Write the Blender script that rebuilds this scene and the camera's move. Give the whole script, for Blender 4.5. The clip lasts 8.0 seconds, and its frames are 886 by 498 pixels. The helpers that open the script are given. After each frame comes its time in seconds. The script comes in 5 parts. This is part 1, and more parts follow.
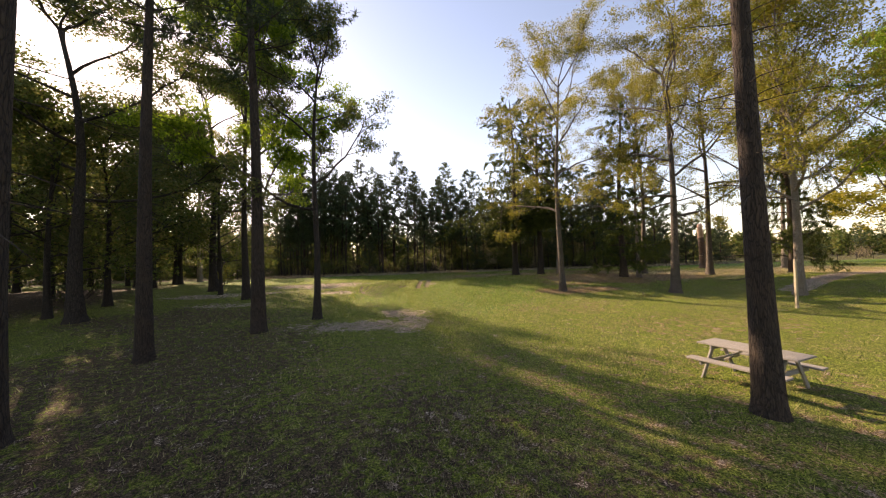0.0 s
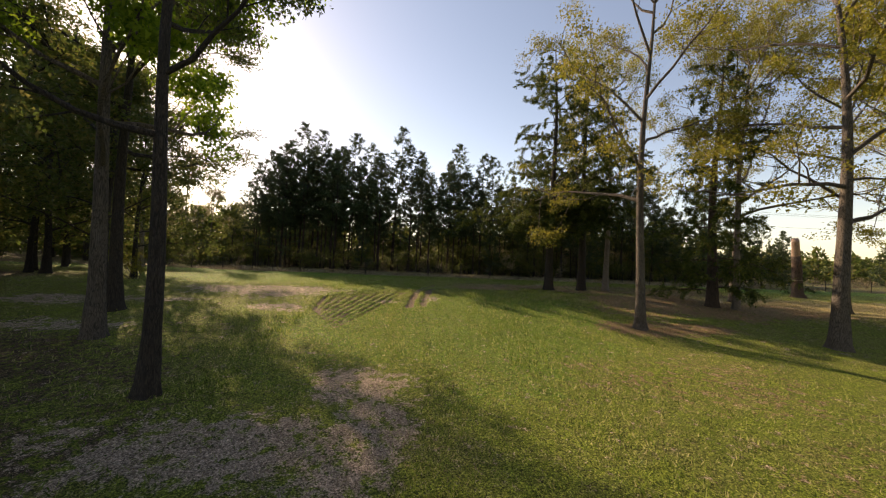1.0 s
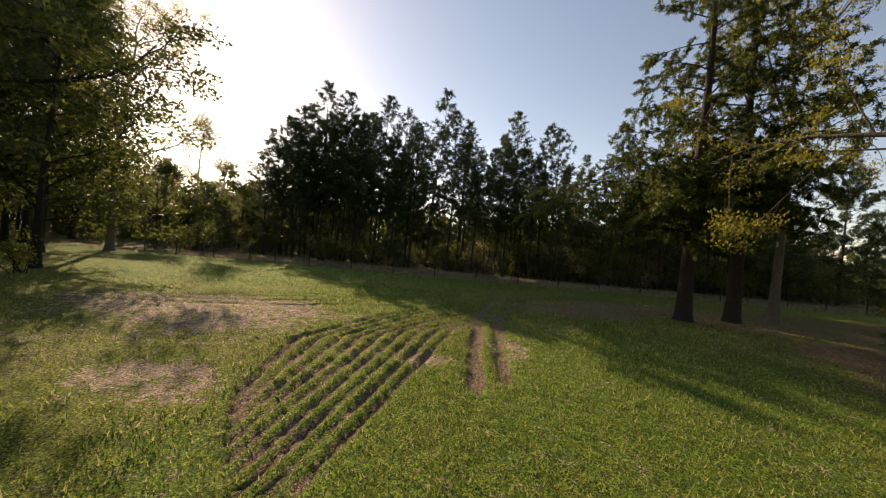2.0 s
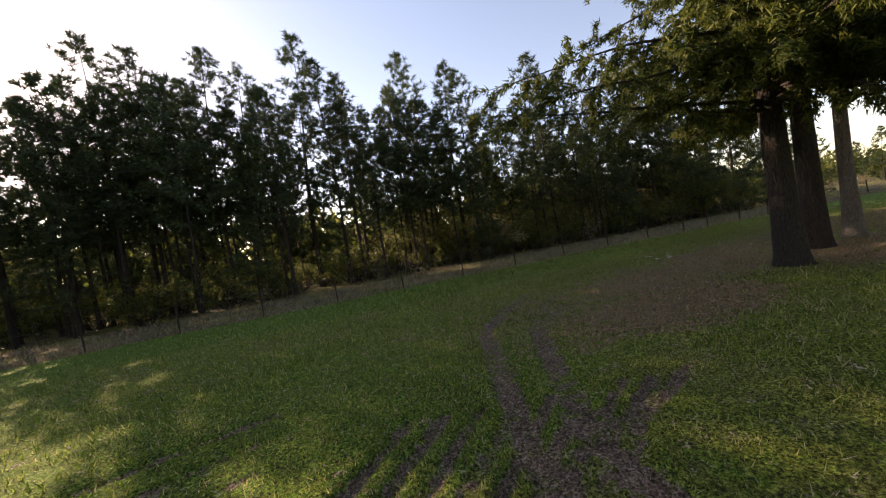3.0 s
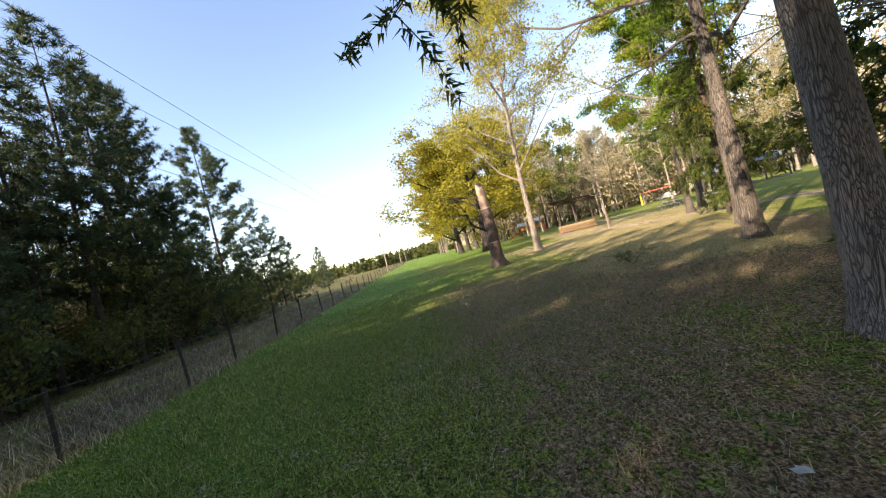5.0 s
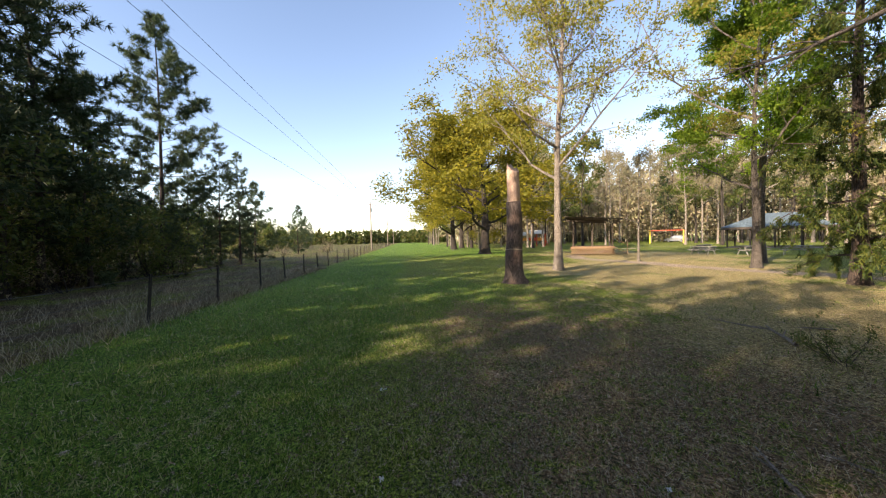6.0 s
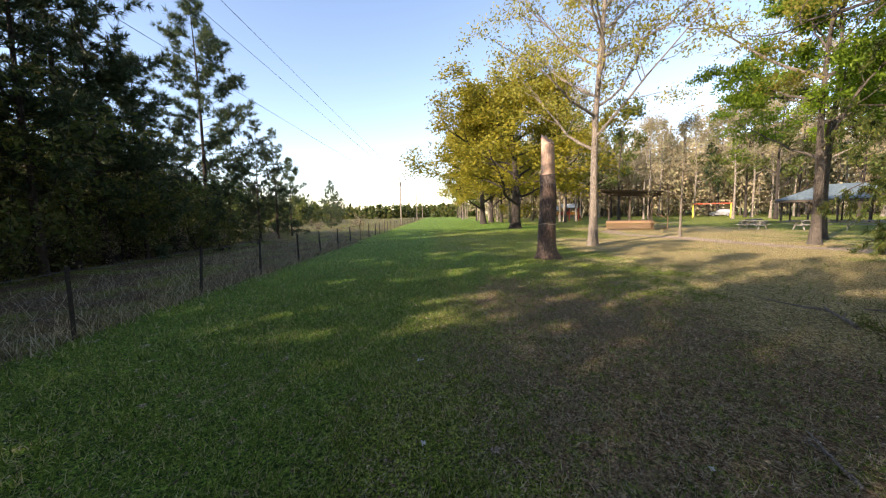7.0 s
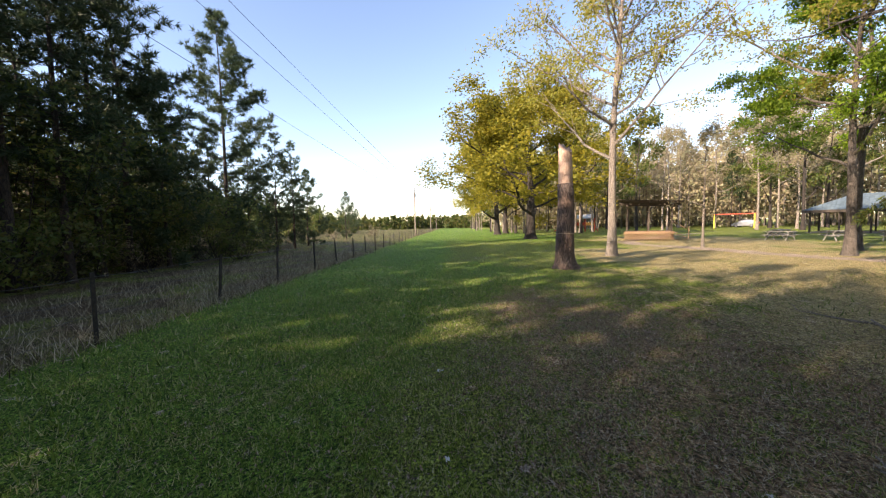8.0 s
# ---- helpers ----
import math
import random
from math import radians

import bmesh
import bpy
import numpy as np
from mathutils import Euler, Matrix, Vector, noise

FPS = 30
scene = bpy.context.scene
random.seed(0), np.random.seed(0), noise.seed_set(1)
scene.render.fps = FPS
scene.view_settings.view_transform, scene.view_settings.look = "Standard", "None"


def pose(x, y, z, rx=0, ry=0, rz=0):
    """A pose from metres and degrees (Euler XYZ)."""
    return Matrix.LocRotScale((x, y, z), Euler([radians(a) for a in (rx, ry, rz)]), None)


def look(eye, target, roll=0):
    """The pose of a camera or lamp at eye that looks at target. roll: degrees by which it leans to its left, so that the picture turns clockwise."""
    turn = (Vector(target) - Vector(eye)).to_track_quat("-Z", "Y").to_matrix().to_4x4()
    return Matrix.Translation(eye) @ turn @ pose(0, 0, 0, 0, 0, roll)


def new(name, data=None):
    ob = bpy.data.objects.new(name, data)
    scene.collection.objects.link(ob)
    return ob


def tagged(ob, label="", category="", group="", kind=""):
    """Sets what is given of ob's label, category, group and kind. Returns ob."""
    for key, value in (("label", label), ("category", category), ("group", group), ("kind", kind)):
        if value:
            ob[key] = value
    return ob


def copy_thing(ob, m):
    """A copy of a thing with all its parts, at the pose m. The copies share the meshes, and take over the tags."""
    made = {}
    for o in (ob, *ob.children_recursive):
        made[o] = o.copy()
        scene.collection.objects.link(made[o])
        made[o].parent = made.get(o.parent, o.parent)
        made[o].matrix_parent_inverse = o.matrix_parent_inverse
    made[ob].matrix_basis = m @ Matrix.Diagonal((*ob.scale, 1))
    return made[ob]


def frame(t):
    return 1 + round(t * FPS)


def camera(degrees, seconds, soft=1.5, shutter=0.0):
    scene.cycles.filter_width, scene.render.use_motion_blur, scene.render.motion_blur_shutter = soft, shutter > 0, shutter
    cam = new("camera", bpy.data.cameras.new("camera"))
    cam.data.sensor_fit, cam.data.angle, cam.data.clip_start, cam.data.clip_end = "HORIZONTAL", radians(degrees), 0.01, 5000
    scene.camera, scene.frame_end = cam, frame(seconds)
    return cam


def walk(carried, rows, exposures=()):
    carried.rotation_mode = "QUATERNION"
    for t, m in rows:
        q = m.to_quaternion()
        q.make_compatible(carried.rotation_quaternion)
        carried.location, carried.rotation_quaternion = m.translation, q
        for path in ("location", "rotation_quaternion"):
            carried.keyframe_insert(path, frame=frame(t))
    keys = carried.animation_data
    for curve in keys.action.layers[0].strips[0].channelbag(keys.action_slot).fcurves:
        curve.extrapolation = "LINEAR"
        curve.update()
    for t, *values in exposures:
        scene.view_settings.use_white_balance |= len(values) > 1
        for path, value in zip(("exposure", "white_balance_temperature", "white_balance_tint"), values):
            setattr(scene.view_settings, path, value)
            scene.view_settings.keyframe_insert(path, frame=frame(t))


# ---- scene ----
cam = camera(104.0, 8.0, 1.2)
PATH = [
    (0, (-3.476, -4.331, 1.608), (-3.218, -2.349, 1.673), -1.6),
    (0.5, (-2.89, 0.011, 1.745), (-2.638, 1.994, 1.824), 0.2),
    (1, (-2.483, 4.271, 1.948), (-2.265, 6.259, 1.998), 2.5),
    (1.2, (-2.588, 5.937, 1.991), (-2.384, 7.926, 2.026), 3.7),
    (2.3, (-3.233, 15.88, 2.183), (-3.237, 17.879, 2.151), 4.7),
    (2.5, (-3.247, 17.698, 2.144), (-3.117, 19.693, 2.092), 0.3),
    (2.8, (-3.078, 20.439, 2.032), (-2.66, 22.394, 1.967), -6.8),
    (3, (-2.887, 22.213, 1.998), (-2.294, 24.122, 1.944), -9.4),
    (3.2, (-2.521, 23.938, 1.911), (-1.722, 25.771, 1.886), -11.0),
    (3.5, (-1.511, 26.652, 1.806), (-0.35, 28.281, 1.8), -14.7),
    (3.7, (-0.617, 28.363, 1.705), (0.827, 29.746, 1.734), -17.4),
    (3.9, (0.523, 29.967, 1.649), (2.215, 31.032, 1.688), -20.0),
    (4.1, (1.941, 31.243, 1.7), (3.801, 31.977, 1.72), -21.8),
    (4.3, (3.575, 32.041, 1.749), (5.527, 32.476, 1.744), -22.8),
    (4.5, (5.307, 32.423, 1.748), (7.298, 32.614, 1.724), -22.6),
    (4.7, (7.033, 32.598, 1.666), (9.032, 32.62, 1.645), -20.5),
    (5.8, (14.766, 32.741, 1.846), (16.748, 32.474, 1.89), -0.6),
    (6, (15.015, 32.759, 1.819), (17.004, 32.559, 1.764), -1.2),
    (6.5, (15.032, 32.729, 1.835), (17.007, 32.59, 1.552), 0.1),
    (7, (15.015, 32.849, 1.835), (17.005, 32.818, 1.636), -1.3),
    (7.5, (15.072, 32.935, 1.808), (17.062, 32.928, 1.607), -3.0),
    (8, (15.13, 32.941, 1.769), (17.125, 32.986, 1.635), -1.3),
]
walk(cam, [(t, look(eye, target, roll)) for t, eye, target, roll in PATH],
     exposures=[(0.0, 1.3, 8200, 27), (1.0, 0.85, 8400, 22), (2.5, 0.65, 8500, 20), (3.0, 1.3, 8200, 26), (3.5, 2.65, 8000, 14), (4.5, 2.2, 7150, 17), (5.8, 1.4, 6800, 18), (8.0, 1.55, 6700, 21)])

# ---- world, sun, exposure ----
SUN_AZ, SUN_EL = radians(36.0), radians(24.0)      # left of +y, above the horizon
SUN_DIR = Vector((-math.sin(SUN_AZ) * math.cos(SUN_EL), math.cos(SUN_AZ) * math.cos(SUN_EL), math.sin(SUN_EL)))
world = bpy.data.worlds.new("world")
scene.world = world
world.use_nodes = True
wn = world.node_tree.nodes
sky = wn.new("ShaderNodeTexSky")
sky.sky_type = "NISHITA"
sky.sun_disc = False
sky.sun_elevation = SUN_EL
sky.sun_rotation = -SUN_AZ
sky.air_density, sky.dust_density, sky.ozone_density = 1.0, 0.35, 0.8
wn["Background"].inputs["Strength"].default_value = 0.125
world.node_tree.links.new(sky.outputs["Color"], wn["Background"].inputs["Color"])
sun = new("sun", bpy.data.lights.new("sun", "SUN"))
sun.matrix_world = look(SUN_DIR * 50, (0, 0, 0))
sun.data.energy = 5.0
sun.data.angle = radians(0.6)
sun.data.color = (1.0, 0.86, 0.66)

# ---- materials ----
def nodes_of(name):
    m = bpy.data.materials.new(name)
    m.use_nodes = True
    t = m.node_tree
    return m, t, t.nodes, t.links, t.nodes["Principled BSDF"]


def noise_tex(t, scale, detail=4.0, rough=0.6, vec=None, dim="3D"):
    n = t.nodes.new("ShaderNodeTexNoise")
    n.noise_dimensions = dim
    n.inputs["Scale"].default_value = scale
    n.inputs["Detail"].default_value = detail
    n.inputs["Roughness"].default_value = rough
    if vec is not None:
        t.links.new(vec, n.inputs["Vector"])
    return n.outputs["Fac"]


def ramp(t, fac, stops):
    r = t.nodes.new("ShaderNodeValToRGB")
    e = r.color_ramp.elements
    while len(e) < len(stops):
        e.new(0.5)
    for el, (p, c) in zip(e, stops):
        el.position = p
        el.color = (*c, 1) if len(c) == 3 else c
    t.links.new(fac, r.inputs["Fac"])
    return r.outputs["Color"]


def mixc(t, fac, a, b, mode="MIX"):
    m = t.nodes.new("ShaderNodeMix")
    m.data_type = "RGBA"
    m.blend_type = mode
    for sock, v in ((m.inputs["Factor"], fac), (m.inputs["A"], a), (m.inputs["B"], b)):
        if isinstance(v, bpy.types.NodeSocket):
            t.links.new(v, sock)
        elif isinstance(v, (int, float)):
            sock.default_value = v
        else:
            sock.default_value = (*v, 1)
    return m.outputs["Result"]


def math_node(t, op, a, b=0.0, clamp=False):
    m = t.nodes.new("ShaderNodeMath")
    m.operation = op
    m.use_clamp = clamp
    for sock, v in ((m.inputs[0], a), (m.inputs[1], b)):
        if isinstance(v, bpy.types.NodeSocket):
            t.links.new(v, sock)
        else:
            sock.default_value = v
    return m.outputs[0]


def bump(t, height, strength, dist, bsdf):
    b = t.nodes.new("ShaderNodeBump")
    b.inputs["Strength"].default_value = strength
    b.inputs["Distance"].default_value = dist
    t.links.new(height, b.inputs["Height"])
    t.links.new(b.outputs["Normal"], bsdf.inputs["Normal"])


def obj_coords(t, scale=(1, 1, 1)):
    tc = t.nodes.new("ShaderNodeTexCoord")
    mp = t.nodes.new("ShaderNodeMapping")
    mp.inputs["Scale"].default_value = scale
    t.links.new(tc.outputs["Object"], mp.inputs["Vector"])
    return mp.outputs["Vector"]


def bark_material(name, dark, light, patch=None, streak=6.0, fine=22.0):
    """Furrowed bark: tall plates with dark cracks; patch: a second tone in broad stains."""
    m, t, n, l, b = nodes_of(name)
    v = obj_coords(t, (1, 1, 0.16))
    vor = n.new("ShaderNodeTexVoronoi")
    vor.feature = "DISTANCE_TO_EDGE"
    vor.inputs["Scale"].default_value = streak
    warp = n.new("ShaderNodeVectorMath")
    warp.operation = "ADD"
    nn = n.new("ShaderNodeTexNoise")
    nn.inputs["Scale"].default_value = 5.0
    l.new(v, nn.inputs["Vector"])
    sc = n.new("ShaderNodeVectorMath")
    sc.operation = "SCALE"
    sc.inputs["Scale"].default_value = 0.25
    l.new(nn.outputs["Color"], sc.inputs[0])
    l.new(v, warp.inputs[0])
    l.new(sc.outputs[0], warp.inputs[1])
    l.new(warp.outputs[0], vor.inputs["Vector"])
    grain = noise_tex(t, fine, 6, 0.7, v)
    crack = ramp(t, vor.outputs["Distance"], [(0.0, (0, 0, 0)), (0.13, (1, 1, 1))])
    col = ramp(t, grain, [(0.38, dark), (0.64, light)])
    if patch:
        pf = ramp(t, noise_tex(t, 0.9, 3, 0.6, obj_coords(t)), [(0.42, (0, 0, 0)), (0.6, (1, 1, 1))])
        col = mixc(t, pf, col, patch)
    col = mixc(t, crack, tuple(c * 0.6 for c in dark), col)
    l.new(col, b.inputs["Base Color"])
    b.inputs["Roughness"].default_value = 0.92
    h = mixc(t, 0.35, crack, grain)
    bump(t, h, 1.0, 0.03, b)
    return m


def leaf_material(name, colors, trans=0.45, rough=0.55):
    """Thin leaves: each island takes its own tone; light passes through."""
    m, t, n, l, b = nodes_of(name)
    g = n.new("ShaderNodeNewGeometry")
    oi = n.new("ShaderNodeObjectInfo")
    k = len(colors)
    base = ramp(t, g.outputs["Random Per Island"], [(i / max(1, k - 1), c) for i, c in enumerate(colors)])
    hue = n.new("ShaderNodeHueSaturation")
    val = n.new("ShaderNodeMapRange")
    val.inputs["To Min"].default_value, val.inputs["To Max"].default_value = 0.8, 1.2
    l.new(oi.outputs["Random"], val.inputs["Value"])
    l.new(val.outputs["Result"], hue.inputs["Value"])
    l.new(base, hue.inputs["Color"])
    b.inputs["Roughness"].default_value = rough
    b.inputs["Specular IOR Level"].default_value = 0.25
    l.new(hue.outputs["Color"], b.inputs["Base Color"])
    tr = n.new("ShaderNodeBsdfTranslucent")
    l.new(hue.outputs["Color"], tr.inputs["Color"])
    mx = n.new("ShaderNodeMixShader")
    mx.inputs["Fac"].default_value = trans
    l.new(b.outputs["BSDF"], mx.inputs[1])
    l.new(tr.outputs["BSDF"], mx.inputs[2])
    l.new(mx.outputs["Shader"], n["Material Output"].inputs["Surface"])
    return m


def plain_material(name, a, c, scale=8.0, rough=0.7, metal=0.0, stretch=(1, 1, 1), bumpy=0.3):
    """A surface of two tones in a fine, stretched grain and broader wear."""
    m, t, n, l, b = nodes_of(name)
    v = obj_coords(t, stretch)
    f = noise_tex(t, scale, 6, 0.65, v)
    w = noise_tex(t, scale * 0.18, 3, 0.55, v)
    col = ramp(t, f, [(0.38, a), (0.62, c)])
    col = mixc(t, ramp(t, w, [(0.4, (0, 0, 0)), (0.75, (0.55, 0.55, 0.55))]), col, tuple(x * 0.55 for x in a))
    l.new(col, b.inputs["Base Color"])
    b.inputs["Roughness"].default_value = rough
    b.inputs["Metallic"].default_value = metal
    bump(t, f, bumpy, 0.01, b)
    return m


BARK_PINE = bark_material("pine_bark", (0.025, 0.018, 0.014), (0.075, 0.055, 0.042), (0.066, 0.046, 0.034), 23, 50)
BARK_DARK = bark_material("dark_bark", (0.022, 0.017, 0.014), (0.068, 0.053, 0.042), None, 25, 50)
BARK_PALE = bark_material("pale_bark", (0.16, 0.13, 0.10), (0.42, 0.36, 0.29), (0.27, 0.23, 0.19), 44, 60)
BARK_RED = bark_material("cypress_bark", (0.04, 0.028, 0.021), (0.13, 0.09, 0.066), (0.095, 0.064, 0.047), 25, 50)
BARK_SNAG = bark_material("snag_bark", (0.06, 0.042, 0.033), (0.2, 0.15, 0.118), (0.16, 0.1, 0.072), 20, 50)
BARK_GREY = bark_material("grey_bark", (0.055, 0.044, 0.035), (0.18, 0.15, 0.122), (0.14, 0.117, 0.095), 28, 50)
NEEDLES = leaf_material("pine_needles", [(0.028, 0.05, 0.02), (0.05, 0.078, 0.033), (0.085, 0.11, 0.05)], 0.25)
SPRING = leaf_material("spring_leaves", [(0.21, 0.19, 0.025), (0.29, 0.27, 0.035), (0.24, 0.26, 0.045), (0.34, 0.26, 0.06)], 0.5)
OAK_LEAF = leaf_material("oak_leaves", [(0.15, 0.155, 0.02), (0.26, 0.24, 0.026), (0.40, 0.33, 0.03), (0.2, 0.21, 0.03)], 0.5)
GREEN_LEAF = leaf_material("green_leaves", [(0.09, 0.16, 0.014), (0.17, 0.27, 0.022), (0.27, 0.36, 0.035)], 0.6)
WOODS_LEAF = leaf_material("woods_leaves", [(0.06, 0.09, 0.022), (0.11, 0.145, 0.032), (0.17, 0.155, 0.05)], 0.5)
CEDAR_LEAF = leaf_material("cedar_sprays", [(0.035, 0.062, 0.015), (0.075, 0.105, 0.022), (0.16, 0.17, 0.034)], 0.45)
BROWN_LEAF = leaf_material("dry_twigs", [(0.24, 0.19, 0.12), (0.32, 0.26, 0.17), (0.34, 0.31, 0.18), (0.27, 0.27, 0.14)], 0.4)
GRASS_BLADE = leaf_material("grass_blades", [(0.03, 0.06, 0.01), (0.105, 0.18, 0.02), (0.23, 0.3, 0.05), (0.55, 0.48, 0.24)], 0.5)
DRY_BLADE = leaf_material("dry_grass", [(0.05, 0.035, 0.02), (0.2, 0.15, 0.09), (0.62, 0.54, 0.38), (0.12, 0.1, 0.045)], 0.3)
LITTER = leaf_material("fallen_leaves", [(0.12, 0.07, 0.04), (0.2, 0.13, 0.075), (0.42, 0.32, 0.2), (0.07, 0.045, 0.03)], 0.15)

# ---- ground ----
def smooth(a, b, v):
    k = np.clip((v - a) / (b - a), 0, 1)
    return k * k * (3 - 2 * k)


def wave(x, y, s, k=0):
    """Cheap smooth noise between 0 and 1."""
    return 0.5 + 0.25 * (np.sin(x * s + 1.7 * k + 1.3 * np.sin(y * s * 0.7 + k)) + np.sin(y * s * 1.13 - 0.9 * k + 1.1 * np.sin(x * s * 0.83 + 2.1 * k)))


def rise(x, y):
    """Broad lie of the land: a bank falling away from the fence towards the picnic table."""
    right = np.interp(y, [-40, 0, 8, 16, 19, 21, 24.5, 300], [-1.35, -1.3, -1.2, -0.85, -0.5, -0.28, 0, 0])
    left = np.interp(y, [-40, -5, 5, 12, 18, 23, 300], [-1.3, -1.2, -1.0, -0.72, -0.3, 0, 0])
    k = smooth(-4, 5, x)
    return (left * (1 - k) + right * k) * (1 - smooth(17, 25, x))


def seg_dist(x, y, pts):
    d = np.full(np.shape(x), 1e9)
    for (ax, ay), (bx, by) in zip(pts, pts[1:]):
        ux, uy = bx - ax, by - ay
        k = np.clip(((x - ax) * ux + (y - ay) * uy) / (ux * ux + uy * uy), 0, 1)
        d = np.minimum(d, np.hypot(x - ax - k * ux, y - ay - k * uy))
    return d


# wheel ruts fanning out over the lawn, each a line of ground points
RUTS = [[(-2.2, 19.3), (-2.1, 20.5), (-1.5, 25.0), (-0.2, 28.9), (1.0, 30.2), (2.2, 31.2)],
        [(-1.6, 19.6), (-1.5, 20.5), (-0.9, 25.0), (0.7, 28.4), (2.0, 29.3)]]
for i in range(9):
    RUTS.append([(-5.9 + 0.16 * i, 18.2 - 0.3 * i), (-6.1 + 0.45 * i, 20.9 + 0.22 * i), (-4.5 + 0.50 * i, 23.6 + 0.15 * i), (-2.4 + 0.42 * i, 26.2 - 0.1 * i)])
for i in range(4):
    RUTS.append([(-13 + i, 22.5 + 0.9 * i), (-8.5, 23.6 + 0.8 * i), (-4.0, 25.4 + 0.7 * i)])
PATHS = [[(29.5, 15.6), (33, 16.6), (38, 17.3), (43, 18.2), (47, 17.0), (50, 14.0), (58, 6), (62, 0)],
         [(20, 13.5), (29.5, 15.6)]]
ROAD = [[(40, -22), (60, -10), (75, -2), (100, 6), (140, 10), (220, 12)]]
SAND = [(-3.4, 11.6, 1.5, 1.3), (-5.3, 9.6, 2.8, 1.1), (-3.2, 8.6, 0.8, 1.0), (-15.5, 19.3, 3.5, 1.2), (-12.5, 15.6, 2.2, 0.9), (-9.2, 22.6, 4.6, 2.7),
        (-7.6, 18.6, 1.6, 0.8), (-2.9, 9.9, 0.8, 1.6), (-12.0, 19.5, 2.0, 0.8), (-1.2, 21.4, 0.7, 1.0), (-3.2, 20.4, 0.9, 0.5)]
STRAW = [(14.0, 22.5, 8.5, 4.0), (10.8, 27.8, 4.6, 2.3), (17.0, 27.5, 6.5, 3.4), (8.5, 17.9, 3.6, 1.3), (20.5, 30.3, 2.6, 0.9), (6.5, 29.6, 4.2, 2.0), (35.5, 23.4, 3.4, 1.6),
         (9.6, 31.0, 3.0, 1.2), (44, 14.8, 5, 2.2), (20, 22, 4, 3), (3.0, 27.5, 3.5, 1.6)]


def blobs(x, y, spots):
    x, y = np.asarray(x, float), np.asarray(y, float)
    out = np.zeros(x.shape)
    for cx, cy, rx, ry in spots:
        d = np.hypot((x - cx) / rx, (y - cy) / ry)
        m = d < 1.45
        if m.any():
            px, py = x[m], y[m]
            e = d[m] + 0.35 * (wave(px, py, 1.3, cx) - 0.5) + 0.2 * (wave(px, py, 3.9, cy) - 0.5)
            out[m] = np.maximum(out[m], 1 - smooth(0.45, 1.15, e))
    return out


def lines(x, y, rows, lo, hi):
    """1 on the lines, falling to 0 between lo and hi metres beside them."""
    x, y = np.asarray(x, float), np.asarray(y, float)
    out = np.zeros(x.shape)
    for pts in rows:
        (x0, y0), (x1, y1) = np.min(pts, 0) - hi, np.max(pts, 0) + hi
        m = (x > x0) & (x < x1) & (y > y0) & (y < y1)
        if m.any():
            out[m] = np.maximum(out[m], 1 - smooth(lo, hi, seg_dist(x[m], y[m], pts)))
    return out


FENCE_Y = 38.86


def ground_kinds(x, y):
    """How sandy, strawy, rutted, lush or wild the ground is at a place, each 0 to 1."""
    x, y = np.asarray(x, float), np.asarray(y, float)
    rut = np.zeros(x.shape)
    m = (x > -14) & (x < 3.5) & (y > 14) & (y < 33)
    if m.any():
        px, py = x[m], y[m]
        rough = 0.05 * (wave(px, py, 5.1, 2) - 0.5)
        for i, r in enumerate(RUTS):
            w = 0.19 if i < 2 else 0.085
            rut[m] = np.maximum(rut[m], (1 - smooth(w * 0.5, w * 1.35, seg_dist(px, py, r) + rough)) * (0.55 + 0.45 * wave(px, py, 2.3, i)))
    sand = np.maximum(blobs(x, y, SAND), np.maximum(1.25 * lines(x, y, PATHS, 0.5, 1.0), 0.62 * lines(x, y, ROAD, 0.8, 1.3)))
    straw = np.maximum(blobs(x, y, STRAW), 0.42 * blobs(x, y, [(5.5, 12.6, 4.5, 2.4), (8.5, 8.0, 6, 3), (21, 28.5, 6, 3), (2, 29, 5, 2), (-4, 0.5, 15, 6.5)]))
    straw = np.maximum(straw, 0.78 * blobs(x, y, [(13.5, 30.8, 6.5, 1.9), (18.5, 30.0, 6.5, 2.9), (22, 31.2, 4, 1.2)]))
    straw = np.maximum(straw, 0.66 * blobs(x, y, [(4.5, 29.2, 6.0, 2.3), (12.5, 31.2, 4.0, 1.2)]))
    strip = smooth(33.2 + 0.8 * wave(x, y, 0.5) - 1.4 * smooth(10, 24, x), 35.0 - 1.0 * smooth(10, 24, x), y) * (1 - smooth(FENCE_Y - 0.35, FENCE_Y + 0.1, y))
    lawn = smooth(40, 60, x) * smooth(16, 21, y) * (1 - smooth(FENCE_Y - 0.35, FENCE_Y + 0.1, y))
    lush = np.maximum(np.maximum(strip, lawn * 0.8), 0.6 * blobs(x, y, [(-1, 16.5, 7, 6), (-4, 27, 7, 4.5), (27, 31.5, 6, 2.6), (2, 20, 6, 5), (-14, 30, 9, 6)]))
    wild = smooth(FENCE_Y - 0.2, FENCE_Y + 0.6, y)
    woods = (1 - smooth(-24, -17, x + 2.5 * wave(x, y, 0.4, 3))) * (1 - smooth(24, 32, y))
    woods = np.maximum(woods, 0.62 * blobs(x, y, [(-10, 6, 6, 6.5), (-7, -1, 8, 6), (-13, 12.5, 6, 4)]))
    return sand, straw, rut, lush, wild, woods


def sunlit_tan(x, y):
    """Where the park's tan grass is painted brighter, as if in full sun."""
    return blobs(x, y, [(26, 22.5, 8, 5), (33, 18, 10, 7), (46, 12, 14, 9), (20.5, 25.5, 5, 3), (33.5, 24, 6, 3)])


